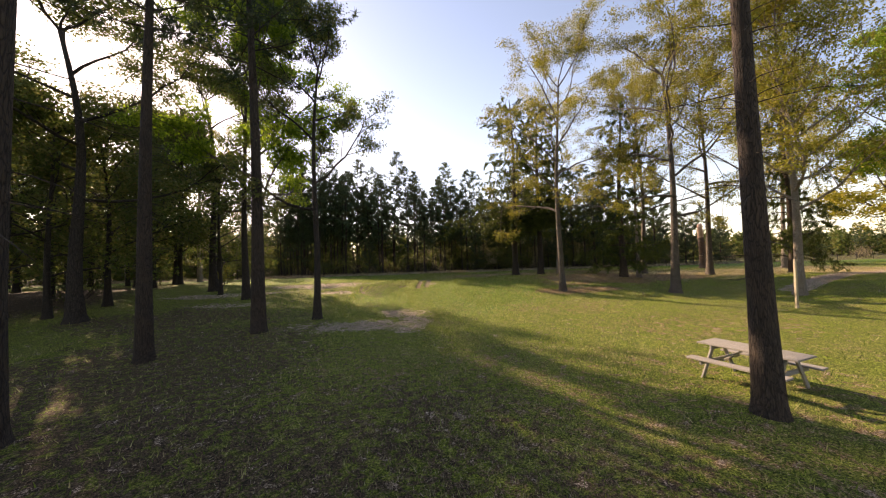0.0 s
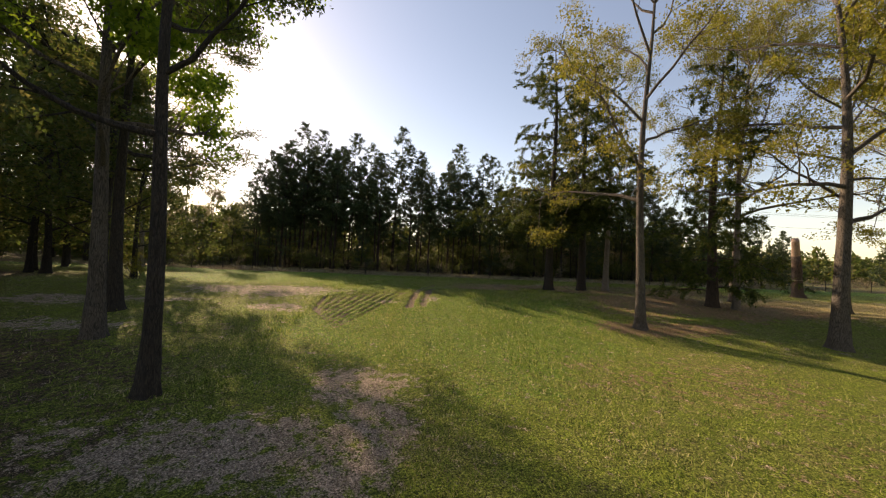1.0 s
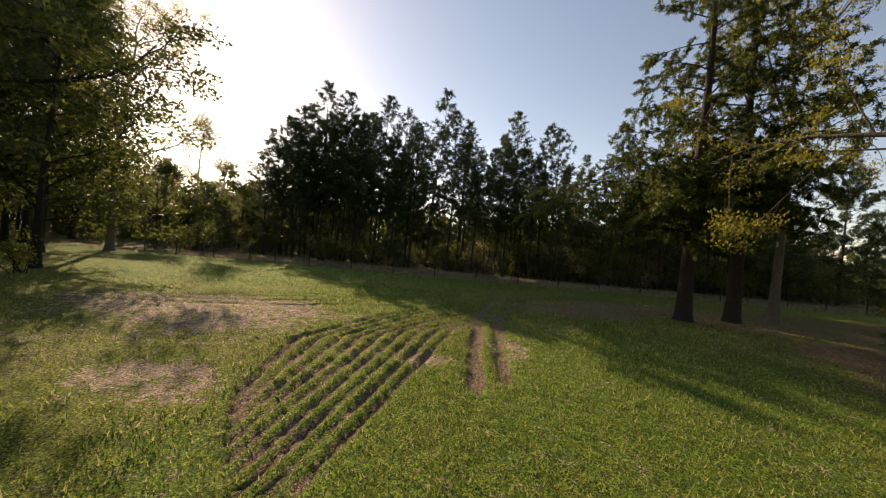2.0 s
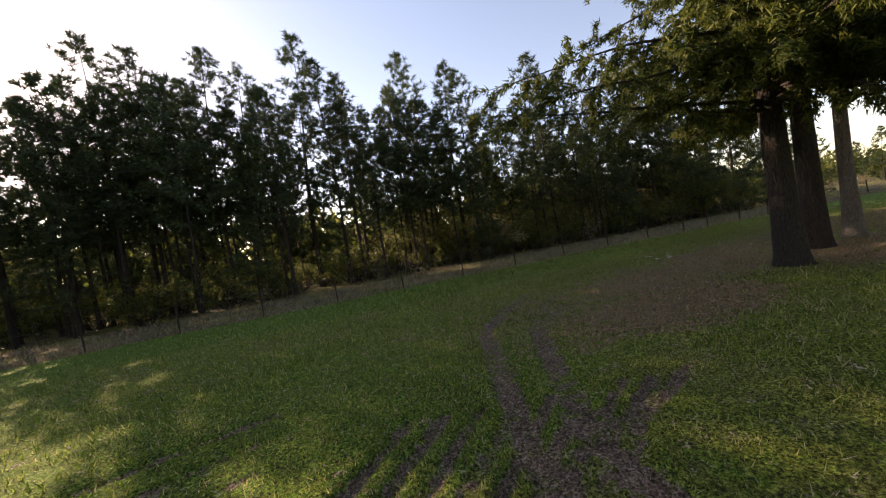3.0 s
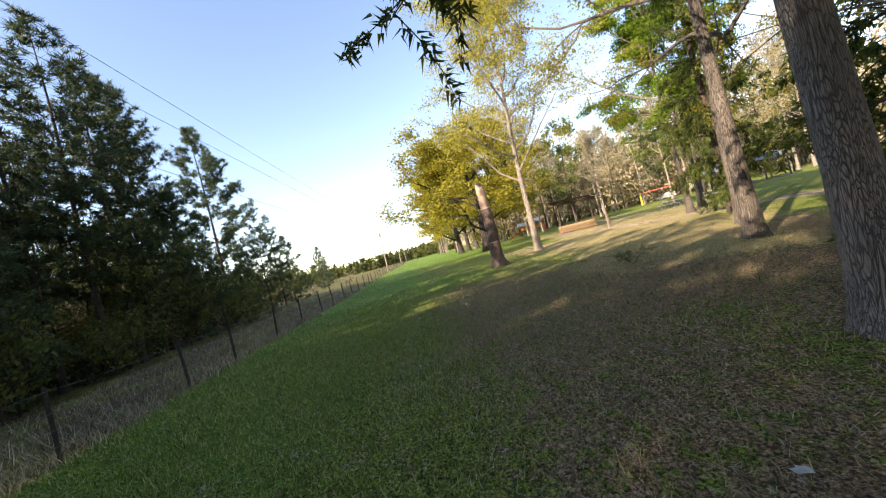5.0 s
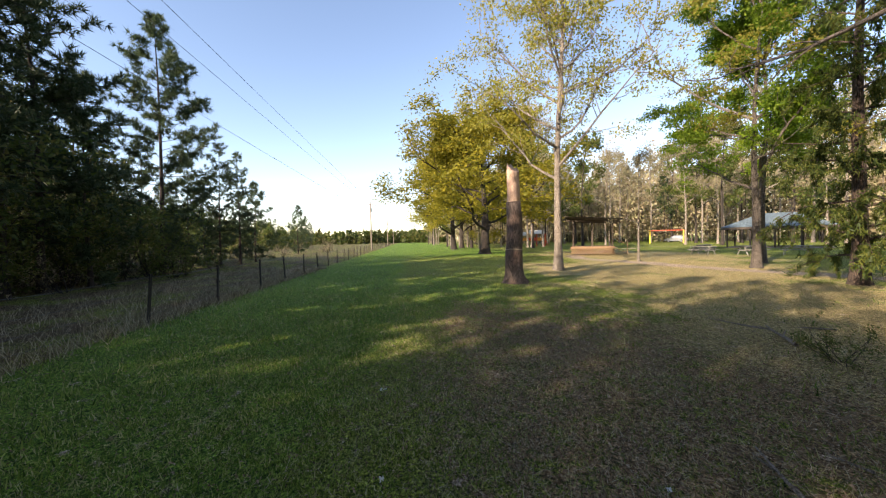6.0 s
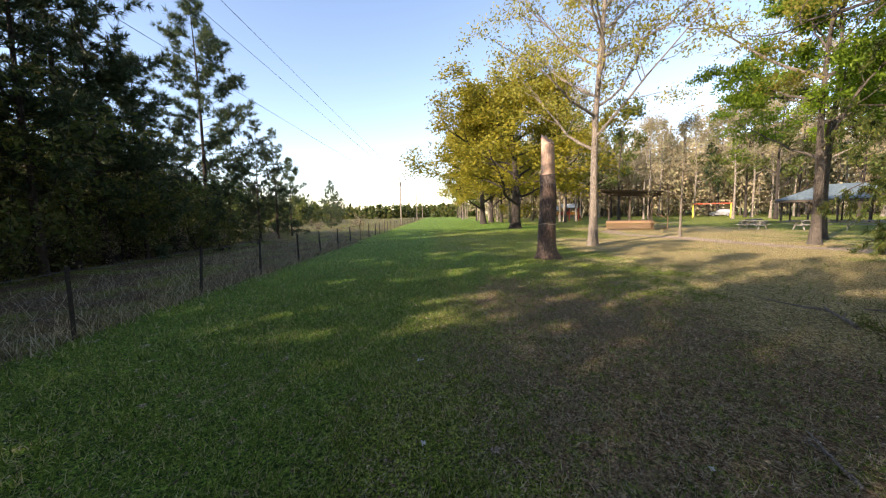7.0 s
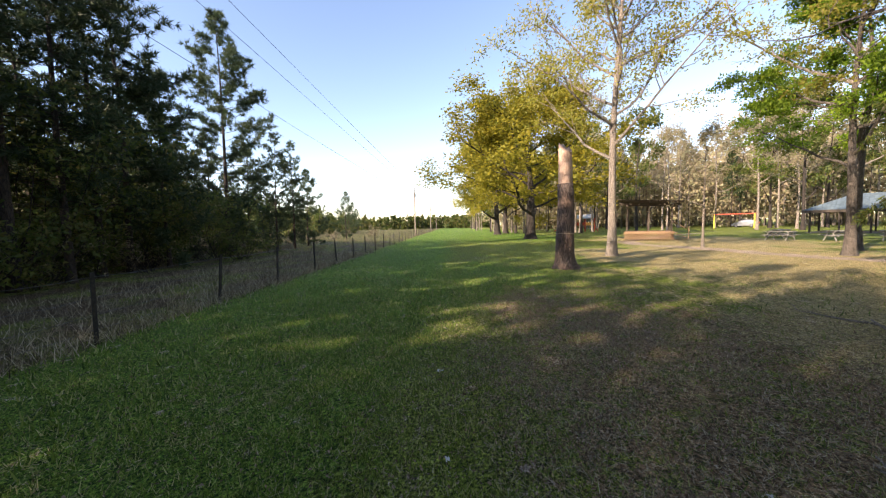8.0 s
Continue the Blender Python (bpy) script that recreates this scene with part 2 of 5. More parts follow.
def ground_z(x, y):
    x, y = np.asarray(x, float), np.asarray(y, float)
    sand, straw, rut, lush, wild, woods = ground_kinds(x, y)
    near = 1 - smooth(40, 90, np.hypot(x, y - 20))
    z = rise(x, y) + near * (0.05 * (wave(x, y, 0.55) - 0.5) + 0.03 * (wave(x, y, 1.9, 2) - 0.5) + 0.012 * (wave(x, y, 6.3, 5) - 0.5))
    clod = blobs(x, y, [(-3.5, 22.5, 7, 6)]) * wave(x, y, 14.0, 3) * wave(x, y, 23.0, 6)
    z = z - 0.085 * rut - 0.03 * sand * near + 0.05 * clod
    edge = np.exp(-((y - FENCE_Y - 0.25) / 0.3) ** 2)
    return z - 0.08 * edge * near


def gz(x, y):
    return float(ground_z(x, y))


def steps(*pieces):
    out = []
    for a, b, s in pieces:
        out += list(np.arange(a, b, s))
    return np.array(out + [pieces[-1][1]])


gx = steps((-900, -200, 70), (-200, -60, 14), (-60, -24, 2.0), (-24, -8, 0.4), (-8, 2.4, 0.08), (2.4, 6, 0.25), (6, 40, 0.45), (40, 70, 1.0), (70, 200, 6), (200, 1300, 70))
gy = steps((-900, -120, 60), (-120, -20, 8), (-20, -4, 1.0), (-4, 8, 0.35), (8, 17, 0.22), (17, 28, 0.085), (28, 32, 0.22), (32, 41, 0.35), (41, 60, 1.0), (60, 160, 6), (160, 1200, 65))
GX, GY = np.meshgrid(gx, gy)
GZ = ground_z(GX, GY)
nx, ny = len(gx), len(gy)
gv = np.stack([GX, GY, GZ], -1).reshape(-1, 3)
idx = np.arange(nx * ny).reshape(ny, nx)
gf = np.stack([idx[:-1, :-1], idx[:-1, 1:], idx[1:, 1:], idx[1:, :-1]], -1).reshape(-1, 4)
gm = bpy.data.meshes.new("ground")
gm.from_pydata(gv.tolist(), [], gf.tolist())
gm.polygons.foreach_set("use_smooth", np.ones(len(gf), dtype=bool))
# "dry" carries the tan park grass with sunlight painted into its colour
for key, arr in zip(("sand", "straw", "rut", "lush", "wild", "woods", "dry"), (*ground_kinds(GX, GY), sunlit_tan(GX, GY))):
    at = gm.attributes.new(key, "FLOAT", "POINT")
    at.data.foreach_set("value", arr.reshape(-1).astype(np.float32))


def ground_material():
    m, t, n, l, b = nodes_of("ground_soil_and_grass")
    tc = n.new("ShaderNodeTexCoord")
    v = tc.outputs["Object"]
    a = {}
    for key in ("sand", "straw", "rut", "lush", "wild", "woods", "dry"):
        node = n.new("ShaderNodeAttribute")
        node.attribute_name = key
        a[key] = node.outputs["Fac"]
    fine = noise_tex(t, 34, 5, 0.75, v)
    mid = noise_tex(t, 6, 5, 0.65, v)
    broad = noise_tex(t, 0.55, 5, 0.6, v)
    patchy = noise_tex(t, 2.6, 8, 0.75, v)

    def soft(f, k=0.5):
        """Breaks a mask's edge with the grain."""
        g = math_node(t, "MULTIPLY", math_node(t, "SUBTRACT", mid, 0.5), 2.6)
        h = math_node(t, "MULTIPLY", math_node(t, "SUBTRACT", fine, 0.5), 1.8)
        e = math_node(t, "ADD", math_node(t, "ADD", f, g), h)
        return ramp(t, e, [(k - 0.12, (0, 0, 0)), (k + 0.14, (1, 1, 1))])
    green = ramp(t, fine, [(0.41, (0.03, 0.046, 0.010)), (0.5, (0.14, 0.2, 0.022)), (0.60, (0.32, 0.37, 0.06))])
    tired = ramp(t, fine, [(0.41, (0.06, 0.048, 0.022)), (0.5, (0.2, 0.165, 0.07)), (0.60, (0.40, 0.33, 0.17))])
    col = mixc(t, ramp(t, broad, [(0.42, (0.03, 0.03, 0.03)), (0.62, (0.26, 0.26, 0.26))]), green, tired)
    col = mixc(t, ramp(t, patchy, [(0.48, (0, 0, 0)), (0.66, (0.42, 0.42, 0.42))]), col, tired)
    richg = ramp(t, fine, [(0.41, (0.022, 0.046, 0.012)), (0.5, (0.1, 0.2, 0.022)), (0.60, (0.25, 0.35, 0.055))])
    col = mixc(t, soft(a["lush"], 0.45), col, richg)
    strawc = ramp(t, fine, [(0.39, (0.065, 0.042, 0.024)), (0.5, (0.22, 0.14, 0.073)), (0.60, (0.42, 0.3, 0.175))])
    col = mixc(t, soft(math_node(t, "ADD", math_node(t, "MULTIPLY", a["straw"], 0.85), math_node(t, "MULTIPLY", math_node(t, "SUBTRACT", patchy, 0.5), 2.2)), 0.52), col, strawc)
    # tan grass, its tone raised to stand in for sunlight on the park lawn
    sunlitc = ramp(t, fine, [(0.40, (0.11, 0.085, 0.035)), (0.5, (0.36, 0.29, 0.125)), (0.61, (0.56, 0.46, 0.25))])
    col = mixc(t, soft(math_node(t, "ADD", math_node(t, "MULTIPLY", a["dry"], 0.9), math_node(t, "MULTIPLY", math_node(t, "SUBTRACT", broad, 0.5), 1.6)), 0.5), col, sunlitc)
    wildc = ramp(t, fine, [(0.41, (0.035, 0.026, 0.015)), (0.5, (0.10, 0.072, 0.04)), (0.60, (0.22, 0.165, 0.098))])
    wildg = mixc(t, ramp(t, broad, [(0.45, (0, 0, 0)), (0.6, (0.7, 0.7, 0.7))]), wildc, green)
    col = mixc(t, soft(a["wild"], 0.5), col, wildg)
    woodc = ramp(t, fine, [(0.41, (0.03, 0.022, 0.015)), (0.5, (0.09, 0.062, 0.04)), (0.60, (0.2, 0.145, 0.09))])
    col = mixc(t, soft(a["woods"], 0.5), col, woodc)
    sandc = ramp(t, fine, [(0.41, (0.16, 0.115, 0.085)), (0.5, (0.37, 0.285, 0.22)), (0.60, (0.58, 0.48, 0.39))])
    col = mixc(t, soft(math_node(t, "ADD", math_node(t, "MULTIPLY", a["sand"], 0.8), math_node(t, "MULTIPLY", math_node(t, "SUBTRACT", patchy, 0.5), 3.4)), 0.62), col, sandc)
    mud = ramp(t, fine, [(0.41, (0.09, 0.06, 0.045)), (0.52, (0.23, 0.16, 0.12)), (0.60, (0.38, 0.285, 0.225))])
    col = mixc(t, soft(a["rut"], 0.6), col, mud)
    # litter and tufts: small flakes and clumps, each with its own tone
    for size, lo, hi in ((80, 0.52, 1.5), (36, 0.7, 1.3), (14, 0.78, 1.2)):
        vor = n.new("ShaderNodeTexVoronoi")
        vor.inputs["Scale"].default_value = size
        warp = n.new("ShaderNodeVectorMath")
        warp.operation = "MULTIPLY_ADD"
        l.new(v, warp.inputs[2])
        nz = n.new("ShaderNodeTexNoise")
        nz.inputs["Scale"].default_value = size * 0.7
        l.new(v, nz.inputs["Vector"])
        l.new(nz.outputs["Color"], warp.inputs[0])
        warp.inputs[1].default_value = (1.0 / size, 1.0 / size, 0)
        l.new(warp.outputs[0], vor.inputs["Vector"])
        sep = n.new("ShaderNodeSeparateColor")
        l.new(vor.outputs["Color"], sep.inputs[0])
        tone = ramp(t, sep.outputs[0], [(0.0, (lo / 2, lo / 2, lo / 2)), (1.0, (hi / 2, hi / 2, hi / 2))])
        col = mixc(t, 1.0, mixc(t, 1.0, col, tone, "MULTIPLY"), (2.0, 2.0, 2.0), "MULTIPLY")
    l.new(col, b.inputs["Base Color"])
    b.inputs["Roughness"].default_value = 0.95
    b.inputs["Specular IOR Level"].default_value = 0.15
    bump(t, mixc(t, 0.5, fine, mid), 1.0, 0.12, b)
    return m


gm.materials.append(ground_material())
ground = tagged(new("ground", gm), "uneven lawn of green grass, pine straw and sandy bare patches", "ground", kind="structure")

# ---- plants ----
class Builder:
    """Collects vertices and faces of one mesh."""

    def __init__(self):
        self.v, self.f = [], []

    def tube(self, pts, radii, sides=7, cap=True, flute=0.0, lobes=5):
        pts = [Vector(p) for p in pts]
        base = len(self.v)
        ref = Vector((0.31, 0.95, 0.1)) if abs((pts[-1] - pts[0]).normalized().dot(Vector((0.31, 0.95, 0.1)))) < 0.9 else Vector((1, 0, 0))
        for i, p in enumerate(pts):
            d = (pts[min(i + 1, len(pts) - 1)] - pts[max(i - 1, 0)]).normalized()
            a = d.cross(ref).normalized()
            b = d.cross(a)
            for k in range(sides):
                th = 2 * math.pi * k / sides
                r = radii[i]
                if flute:
                    r *= 1 + flute * max(0.0, 1 - i / 4) * math.cos(lobes * th + 0.6)
                self.v.append(p + (a * math.cos(th) + b * math.sin(th)) * r)
        for i in range(len(pts) - 1):
            for k in range(sides):
                q = base + i * sides
                self.f.append((q + k, q + (k + 1) % sides, q + sides + (k + 1) % sides, q + sides + k))
        if cap:
            self.f.append(tuple(base + (len(pts) - 1) * sides + k for k in range(sides)))

    def mesh(self, name, mat, smooth_faces=True):
        me = bpy.data.meshes.new(name)
        me.from_pydata([tuple(p) for p in self.v], [], self.f)
        me.materials.append(mat)
        if smooth_faces:
            me.polygons.foreach_set("use_smooth", np.ones(len(me.polygons), dtype=bool))
        me.update()
        return me


class Foliage:
    """Collects many small three-cornered leaves or needles of one mesh."""

    def __init__(self, seed):
        self.g, self.parts = np.random.default_rng(seed), []

    def dirs(self, n):
        d = self.g.normal(0, 1, (n, 3))
        return d / np.linalg.norm(d, axis=1)[:, None]

    def add(self, p, d, size, width):
        """A leaf from each point p along d; width: of its foot."""
        d = d / np.maximum(1e-6, np.linalg.norm(d, axis=1))[:, None]
        side = np.cross(d, self.dirs(len(p)))
        side *= (np.broadcast_to(width, len(p)) / 2 / np.maximum(1e-4, np.linalg.norm(side, axis=1)))[:, None]
        self.parts.append(np.stack([p + side, p - side, p + d * np.broadcast_to(size, len(p))[:, None]], 1))

    def tufts(self, pts, axes, per, reach, size, width, axis=0.7, low=0.7, high=1.15):
        """Brushes of needles at the points, spreading round their axes."""
        if not len(pts):
            return
        p, ax = np.repeat(np.array(pts, float), per, 0), np.repeat(np.array(axes, float), per, 0)
        n = len(p)
        self.add(p + self.dirs(n) * reach * self.g.random((n, 1)), ax * axis + self.dirs(n), size * self.g.uniform(low, high, n), width)

    def cloud(self, ends, n, reach, size, width, squash=0.7, hang=0.25):
        """Leaves scattered round twig ends."""
        e = np.array(ends, float)[self.g.integers(0, len(ends), n)]
        o = self.dirs(n) * reach * self.g.random((n, 1)) ** 0.6
        o[:, 2] *= squash
        d = self.dirs(n)
        d[:, 2] -= hang
        self.add(e + o, d, size * self.g.uniform(0.7, 1.35, n), width)

    def mesh(self, name, mat, smooth_faces=False):
        return tri_mesh(name, np.concatenate(self.parts), mat)


def tri_mesh(name, v, mat):
    n = len(v)
    me = bpy.data.meshes.new(name)
    me.vertices.add(n * 3)
    me.vertices.foreach_set("co", v.reshape(-1).astype(np.float32))
    me.loops.add(n * 3)
    me.loops.foreach_set("vertex_index", np.arange(n * 3, dtype=np.int32))
    me.polygons.add(n)
    me.polygons.foreach_set("loop_start", np.arange(0, n * 3, 3, dtype=np.int32))
    me.materials.append(mat)
    me.update(calc_edges=True)
    me.validate()
    return me


def rand_dir(rng):
    z = rng.uniform(-1, 1)
    th = rng.uniform(0, 2 * math.pi)
    s = math.sqrt(1 - z * z)
    return Vector((s * math.cos(th), s * math.sin(th), z))


def limb(b, p, d, length, r, rng, bend=0.25, up=0.0, segs=4, sides=5, tip=0.25):
    """Adds a crooked, tapering limb; returns its points and directions."""
    pts, dirs = [p.copy()], [d.copy()]
    for i in range(segs):
        d = (d + rand_dir(rng) * bend + Vector((0, 0, up))).normalized()
        p = p + d * (length / segs)
        pts.append(p.copy())
        dirs.append(d.copy())
    b.tube(pts, [r * (1 - (1 - tip) * i / segs) for i in range(segs + 1)], sides)
    return pts, dirs


def trunk_points(height, lean, wob, rng, n=10):
    pts = []
    ph1, ph2 = rng.uniform(0, 6.28), rng.uniform(0, 6.28)
    for i in range(n + 1):
        k = i / n
        pts.append(Vector((lean[0] * k * height + wob * math.sin(ph1 + 5 * k) * k, lean[1] * k * height + wob * math.sin(ph2 + 4 * k) * k, k * height)))
    return pts


def root_flare(pts, rad, r, height, flare):
    """Extra rings near the foot, so that the trunk swells into the ground."""
    p0, p1 = pts[0], pts[1]
    add_p, add_r = [], []
    for h, k in ((-0.25, 1.0), (0.0, 0.8), (0.12, 0.5), (0.3, 0.26), (0.65, 0.1)):
        add_p.append(p0 + (p1 - p0) * (h / max(0.01, (p1 - p0).length)))
        add_r.append(r * (1 + flare * k))
    return add_p + pts[1:], add_r + rad[1:]


def along(pts, k):
    k = min(max(k, 0), 0.9999) * (len(pts) - 1)
    i = int(k)
    return pts[i].lerp(pts[i + 1], k - i)


def broadleaf(seed, height, r, fork, spread, leaves, size, up=0.12, limbs=9, lean=(0, 0), droop=0.0, twig=True, sides=10, tip=0.25, cluster=0.45, sub=5, flare=0.7, squash=1.0, wide=0.75):
    """A broad-leaved tree: trunk with limbs as one mesh, leaves as another."""
    rng = random.Random(seed)
    w, c = Builder(), Foliage(seed)
    n = 10
    top = height * (0.80 if limbs > 6 else 0.9)
    pts = trunk_points(top, lean, 0.25, rng, n)
    rad = [r * (1 - (1 - tip) * (i / n) ** 0.8) for i in range(n + 1)]
    w.tube(*root_flare(pts, rad, r, top, flare), sides=sides, flute=0.12)
    ends = []
    for i in range(limbs):
        k = fork + (0.98 - fork) * (i / max(1, limbs - 1)) ** 0.9
        p = along(pts, k * height / top if k * height < top else 0.999)
        th = i * 2.4 + rng.uniform(-0.5, 0.5)
        rel = (k - fork) / (1 - fork)
        ln = spread * (1.0 - 0.55 * rel ** 1.4) * rng.uniform(0.75, 1.15)
        el = 0.25 + 0.75 * rel + rng.uniform(-0.15, 0.15)
        d = Vector((math.cos(th) * math.cos(el), math.sin(th) * math.cos(el), math.sin(el)))
        lr = r * (0.36 - 0.19 * rel)
        lp, ld = limb(w, p, d, ln, lr, rng, 0.28, up - droop * 0.3, 6, 6, 0.22)
        for j in range(sub):
            kk = 0.3 + 0.7 * (j + rng.random()) / sub
            q = along(lp, kk)
            d2 = (ld[min(6, int(kk * 6) + 1)] + rand_dir(rng) * 0.95 + Vector((0, 0, 0.12))).normalized()
            sp, sd = limb(w, q, d2, ln * rng.uniform(0.25, 0.45), lr * 0.34, rng, 0.35, 0.05 - droop, 3, 4 if twig else 3, 0.3)
            for s in range(3):
                q3 = along(sp, rng.uniform(0.3, 1.0))
                d3 = (sd[2] + rand_dir(rng)).normalized()
                tl = ln * rng.uniform(0.10, 0.2)
                if twig:
                    tp, td = limb(w, q3, d3, tl, max(0.006, lr * 0.12), rng, 0.4, -droop * 0.5, 2, 3, 0.3)
                    ends += [tp[1], tp[2]]
                else:
                    ends += [q3 + d3 * tl * 0.5, q3 + d3 * tl]
            ends.append(sp[-1])
    c.cloud(ends, leaves, cluster, size, size * wide, 0.7 * squash)
    return w, c


def pine(seed, height, r, clear, spread, tufts=1.0, size=0.27, dead=True, sides=8, lean=(0, 0), per=14, slim=0.1, cone=0.8, droop=0.0):
    """A pine: straight trunk, uneven whorls of boughs set with brushes of needles, a pointed top."""
    rng = random.Random(seed)
    w, c = Builder(), Foliage(seed)
    n = 9
    pts = trunk_points(height, lean, 0.18, rng, n)
    rad = [r * (1 - 0.93 * (i / n) ** 0.9) for i in range(n + 1)]
    w.tube(*root_flare(pts, rad, r, height, 0.45), sides=sides)
    tp, ta = [], []
    whorls = int((1 - clear) * height / 0.52)
    for i in range(whorls):
        k = clear + (0.985 - clear) * i / max(1, whorls - 1)
        rel = (k - clear) / (1 - clear)
        p = along(pts, k)
        ln0 = spread * (0.5 + 0.5 * min(1.0, rel * 4.0)) * (1.0 - rel) ** cone + 0.22
        th0 = rng.uniform(0, 6.28)
        for j in range(4):
            if rng.random() < 0.24 and rel < 0.9:
                continue
            th = th0 + j * 1.571 + rng.uniform(-0.4, 0.4)
            ln = ln0 * rng.uniform(0.5, 1.2)
            el = -0.06 - droop + 0.75 * rel + rng.uniform(-0.2, 0.2)
            d = Vector((math.cos(th) * math.cos(el), math.sin(th) * math.cos(el), math.sin(el)))
            lp, ld = limb(w, p, d, ln, max(0.009, rad[min(n, int(k * n))] * 0.24), rng, 0.15, 0.09, 3, 3, 0.25)
            m = max(3, int((1.5 + ln * 3.9) * tufts))
            for s in range(m):
                kk = 0.34 + 0.66 * (s + 1) / m
                ax = (ld[min(3, int(kk * 3) + 1)] * 0.7 + rand_dir(rng) + Vector((0, 0, 0.35))).normalized()
                tp.append(along(lp, kk) + ax * rng.uniform(0.04, 0.34) * min(1.0, ln))
                ta.append(ax)
    for i in range(3):
        tp.append(pts[-1] - Vector((0, 0, 0.28 * i)))
        ta.append(Vector((rng.uniform(-0.2, 0.2), rng.uniform(-0.2, 0.2), 2.0)))
    c.tufts(tp, ta, per, 0.10, size, size * slim)
    if dead:
        for i in range(int(height * 1.5)):
            k = rng.uniform(0.12, clear + 0.05)
            th = rng.uniform(0, 6.28)
            d = Vector((math.cos(th), math.sin(th), rng.uniform(-0.25, 0.25))).normalized()
            limb(w, along(pts, k), d, rng.uniform(0.5, 1.9), 0.016, rng, 0.2, -0.03, 3, 3, 0.3)
    return w, c


def cypress(seed, height, r, clear, spread, size=0.26, lean=(0, 0), dense=1.0, skirt=None, per=19):
    """A heavy conifer with a fluted foot and layered boughs of hanging sprays."""
    rng = random.Random(seed)
    w, c = Builder(), Foliage(seed)
    tp, ta = [], []
    n = 12
    pts = trunk_points(height, lean, 0.22, rng, n)
    rad = [r * (1 - 0.9 * (i / n) ** 0.95) for i in range(n + 1)]
    w.tube(*root_flare(pts, rad, r, height, 0.5), sides=16, flute=0.14, lobes=6)
    boughs = int(height * 6.4 * dense)
    for i in range(boughs):
        k = clear + (0.97 - clear) * (i + rng.random()) / boughs
        rel = (k - clear) / (1 - clear)
        th = i * 2.4 + rng.uniform(-0.4, 0.4)
        if skirt and i % 2 == 0:
            # low boughs on one side only
            k, rel = rng.uniform(skirt[2], clear + 0.14), 0.0
            th = radians(skirt[0] + rng.uniform(-1, 1) * skirt[1])
        p = along(pts, k)
        low = skirt and i % 2 == 0
        ln = spread * (1.05 - 0.8 * rel) * (rng.uniform(0.25, 0.58) if low else rng.uniform(0.55, 1.12))
        el = 0.12 + 0.35 * rel + rng.uniform(-0.18, 0.18)
        d = Vector((math.cos(th) * math.cos(el), math.sin(th) * math.cos(el), math.sin(el)))
        lp, ld = limb(w, p, d, ln, max(0.02, r * 0.18 * (1 - 0.6 * rel)), rng, 0.15, -0.055, 6, 5, 0.15)
        m = int(ln * 4.6)
        for s in range(m):
            kk = 0.22 + 0.78 * (s + rng.random()) / m
            q = along(lp, kk)
            d2 = (ld[min(6, int(kk * 6) + 1)] * 0.6 + rand_dir(rng) * 0.8 + Vector((0, 0, -0.15))).normalized()
            sl = rng.uniform(0.4, 1.1) * (0.6 + 0.4 * ln / spread)
            sp, sd = limb(w, q, d2, sl, 0.009, rng, 0.2, -0.14, 3, 3, 0.4)
            for u in range(7):
                tp.append(along(sp, 0.12 + 0.88 * (u + rng.random()) / 7))
                ta.append(sd[2] * 0.7 + Vector((0, 0, -0.5)))
    c.tufts(tp, ta, int(per * dense), 0.13, size, size * 0.26, 0.9, 0.6, 1.25)
    return w, c


def bush(seed, radius, height, leaves, size):
    rng = random.Random(seed)
    w, c = Builder(), Foliage(seed)
    ends = []
    for i in range(8):
        th = rng.uniform(0, 6.28)
        el = rng.uniform(0.5, 1.4)
        d = Vector((math.cos(th) * math.cos(el), math.sin(th) * math.cos(el), math.sin(el)))
        lp, ld = limb(w, Vector((rng.uniform(-0.2, 0.2) * radius, rng.uniform(-0.2, 0.2) * radius, -0.1)), d, height * rng.uniform(0.6, 1.1), 0.022, rng, 0.25, 0.02, 3, 3, 0.3)
        for j in range(4):
            q = along(lp, rng.uniform(0.25, 1))
            sp, sd = limb(w, q, (ld[2] + rand_dir(rng)).normalized(), height * rng.uniform(0.2, 0.45), 0.009, rng, 0.4, 0, 2, 3, 0.3)
            ends += sp[1:]
    c.cloud(ends, leaves, 0.22 * radius, size, size * 0.6, 1.0, 0.0)
    return w, c


class Kind:
    """A plant's shared meshes, set out as things of their own."""

    def __init__(self, name, made, bark, leaf, label, category="tree"):
        w, c = made
        self.name, self.label, self.category = name, label, category
        self.trunk = w.mesh(name + "_trunk", bark)
        self.crown = c.mesh(name + "_crown", leaf)

    def put(self, x, y, scale=1.0, turn=0.0, group="", label="", wide=1.0, tilt=(0, 0)):
        root = new(self.name)
        root.empty_display_size = 0.5
        root.location = (x, y, gz(x, y) - 0.03)
        root.rotation_mode = "XYZ"
        root.rotation_euler = (radians(tilt[0]), radians(tilt[1]), radians(turn))
        root.scale = (scale * wide, scale * wide, scale)
        tagged(root, label or self.label, self.category, group)
        t = new("trunk", self.trunk)
        t.parent = root
        k = new("crown", self.crown)
        k.parent = root
        return root


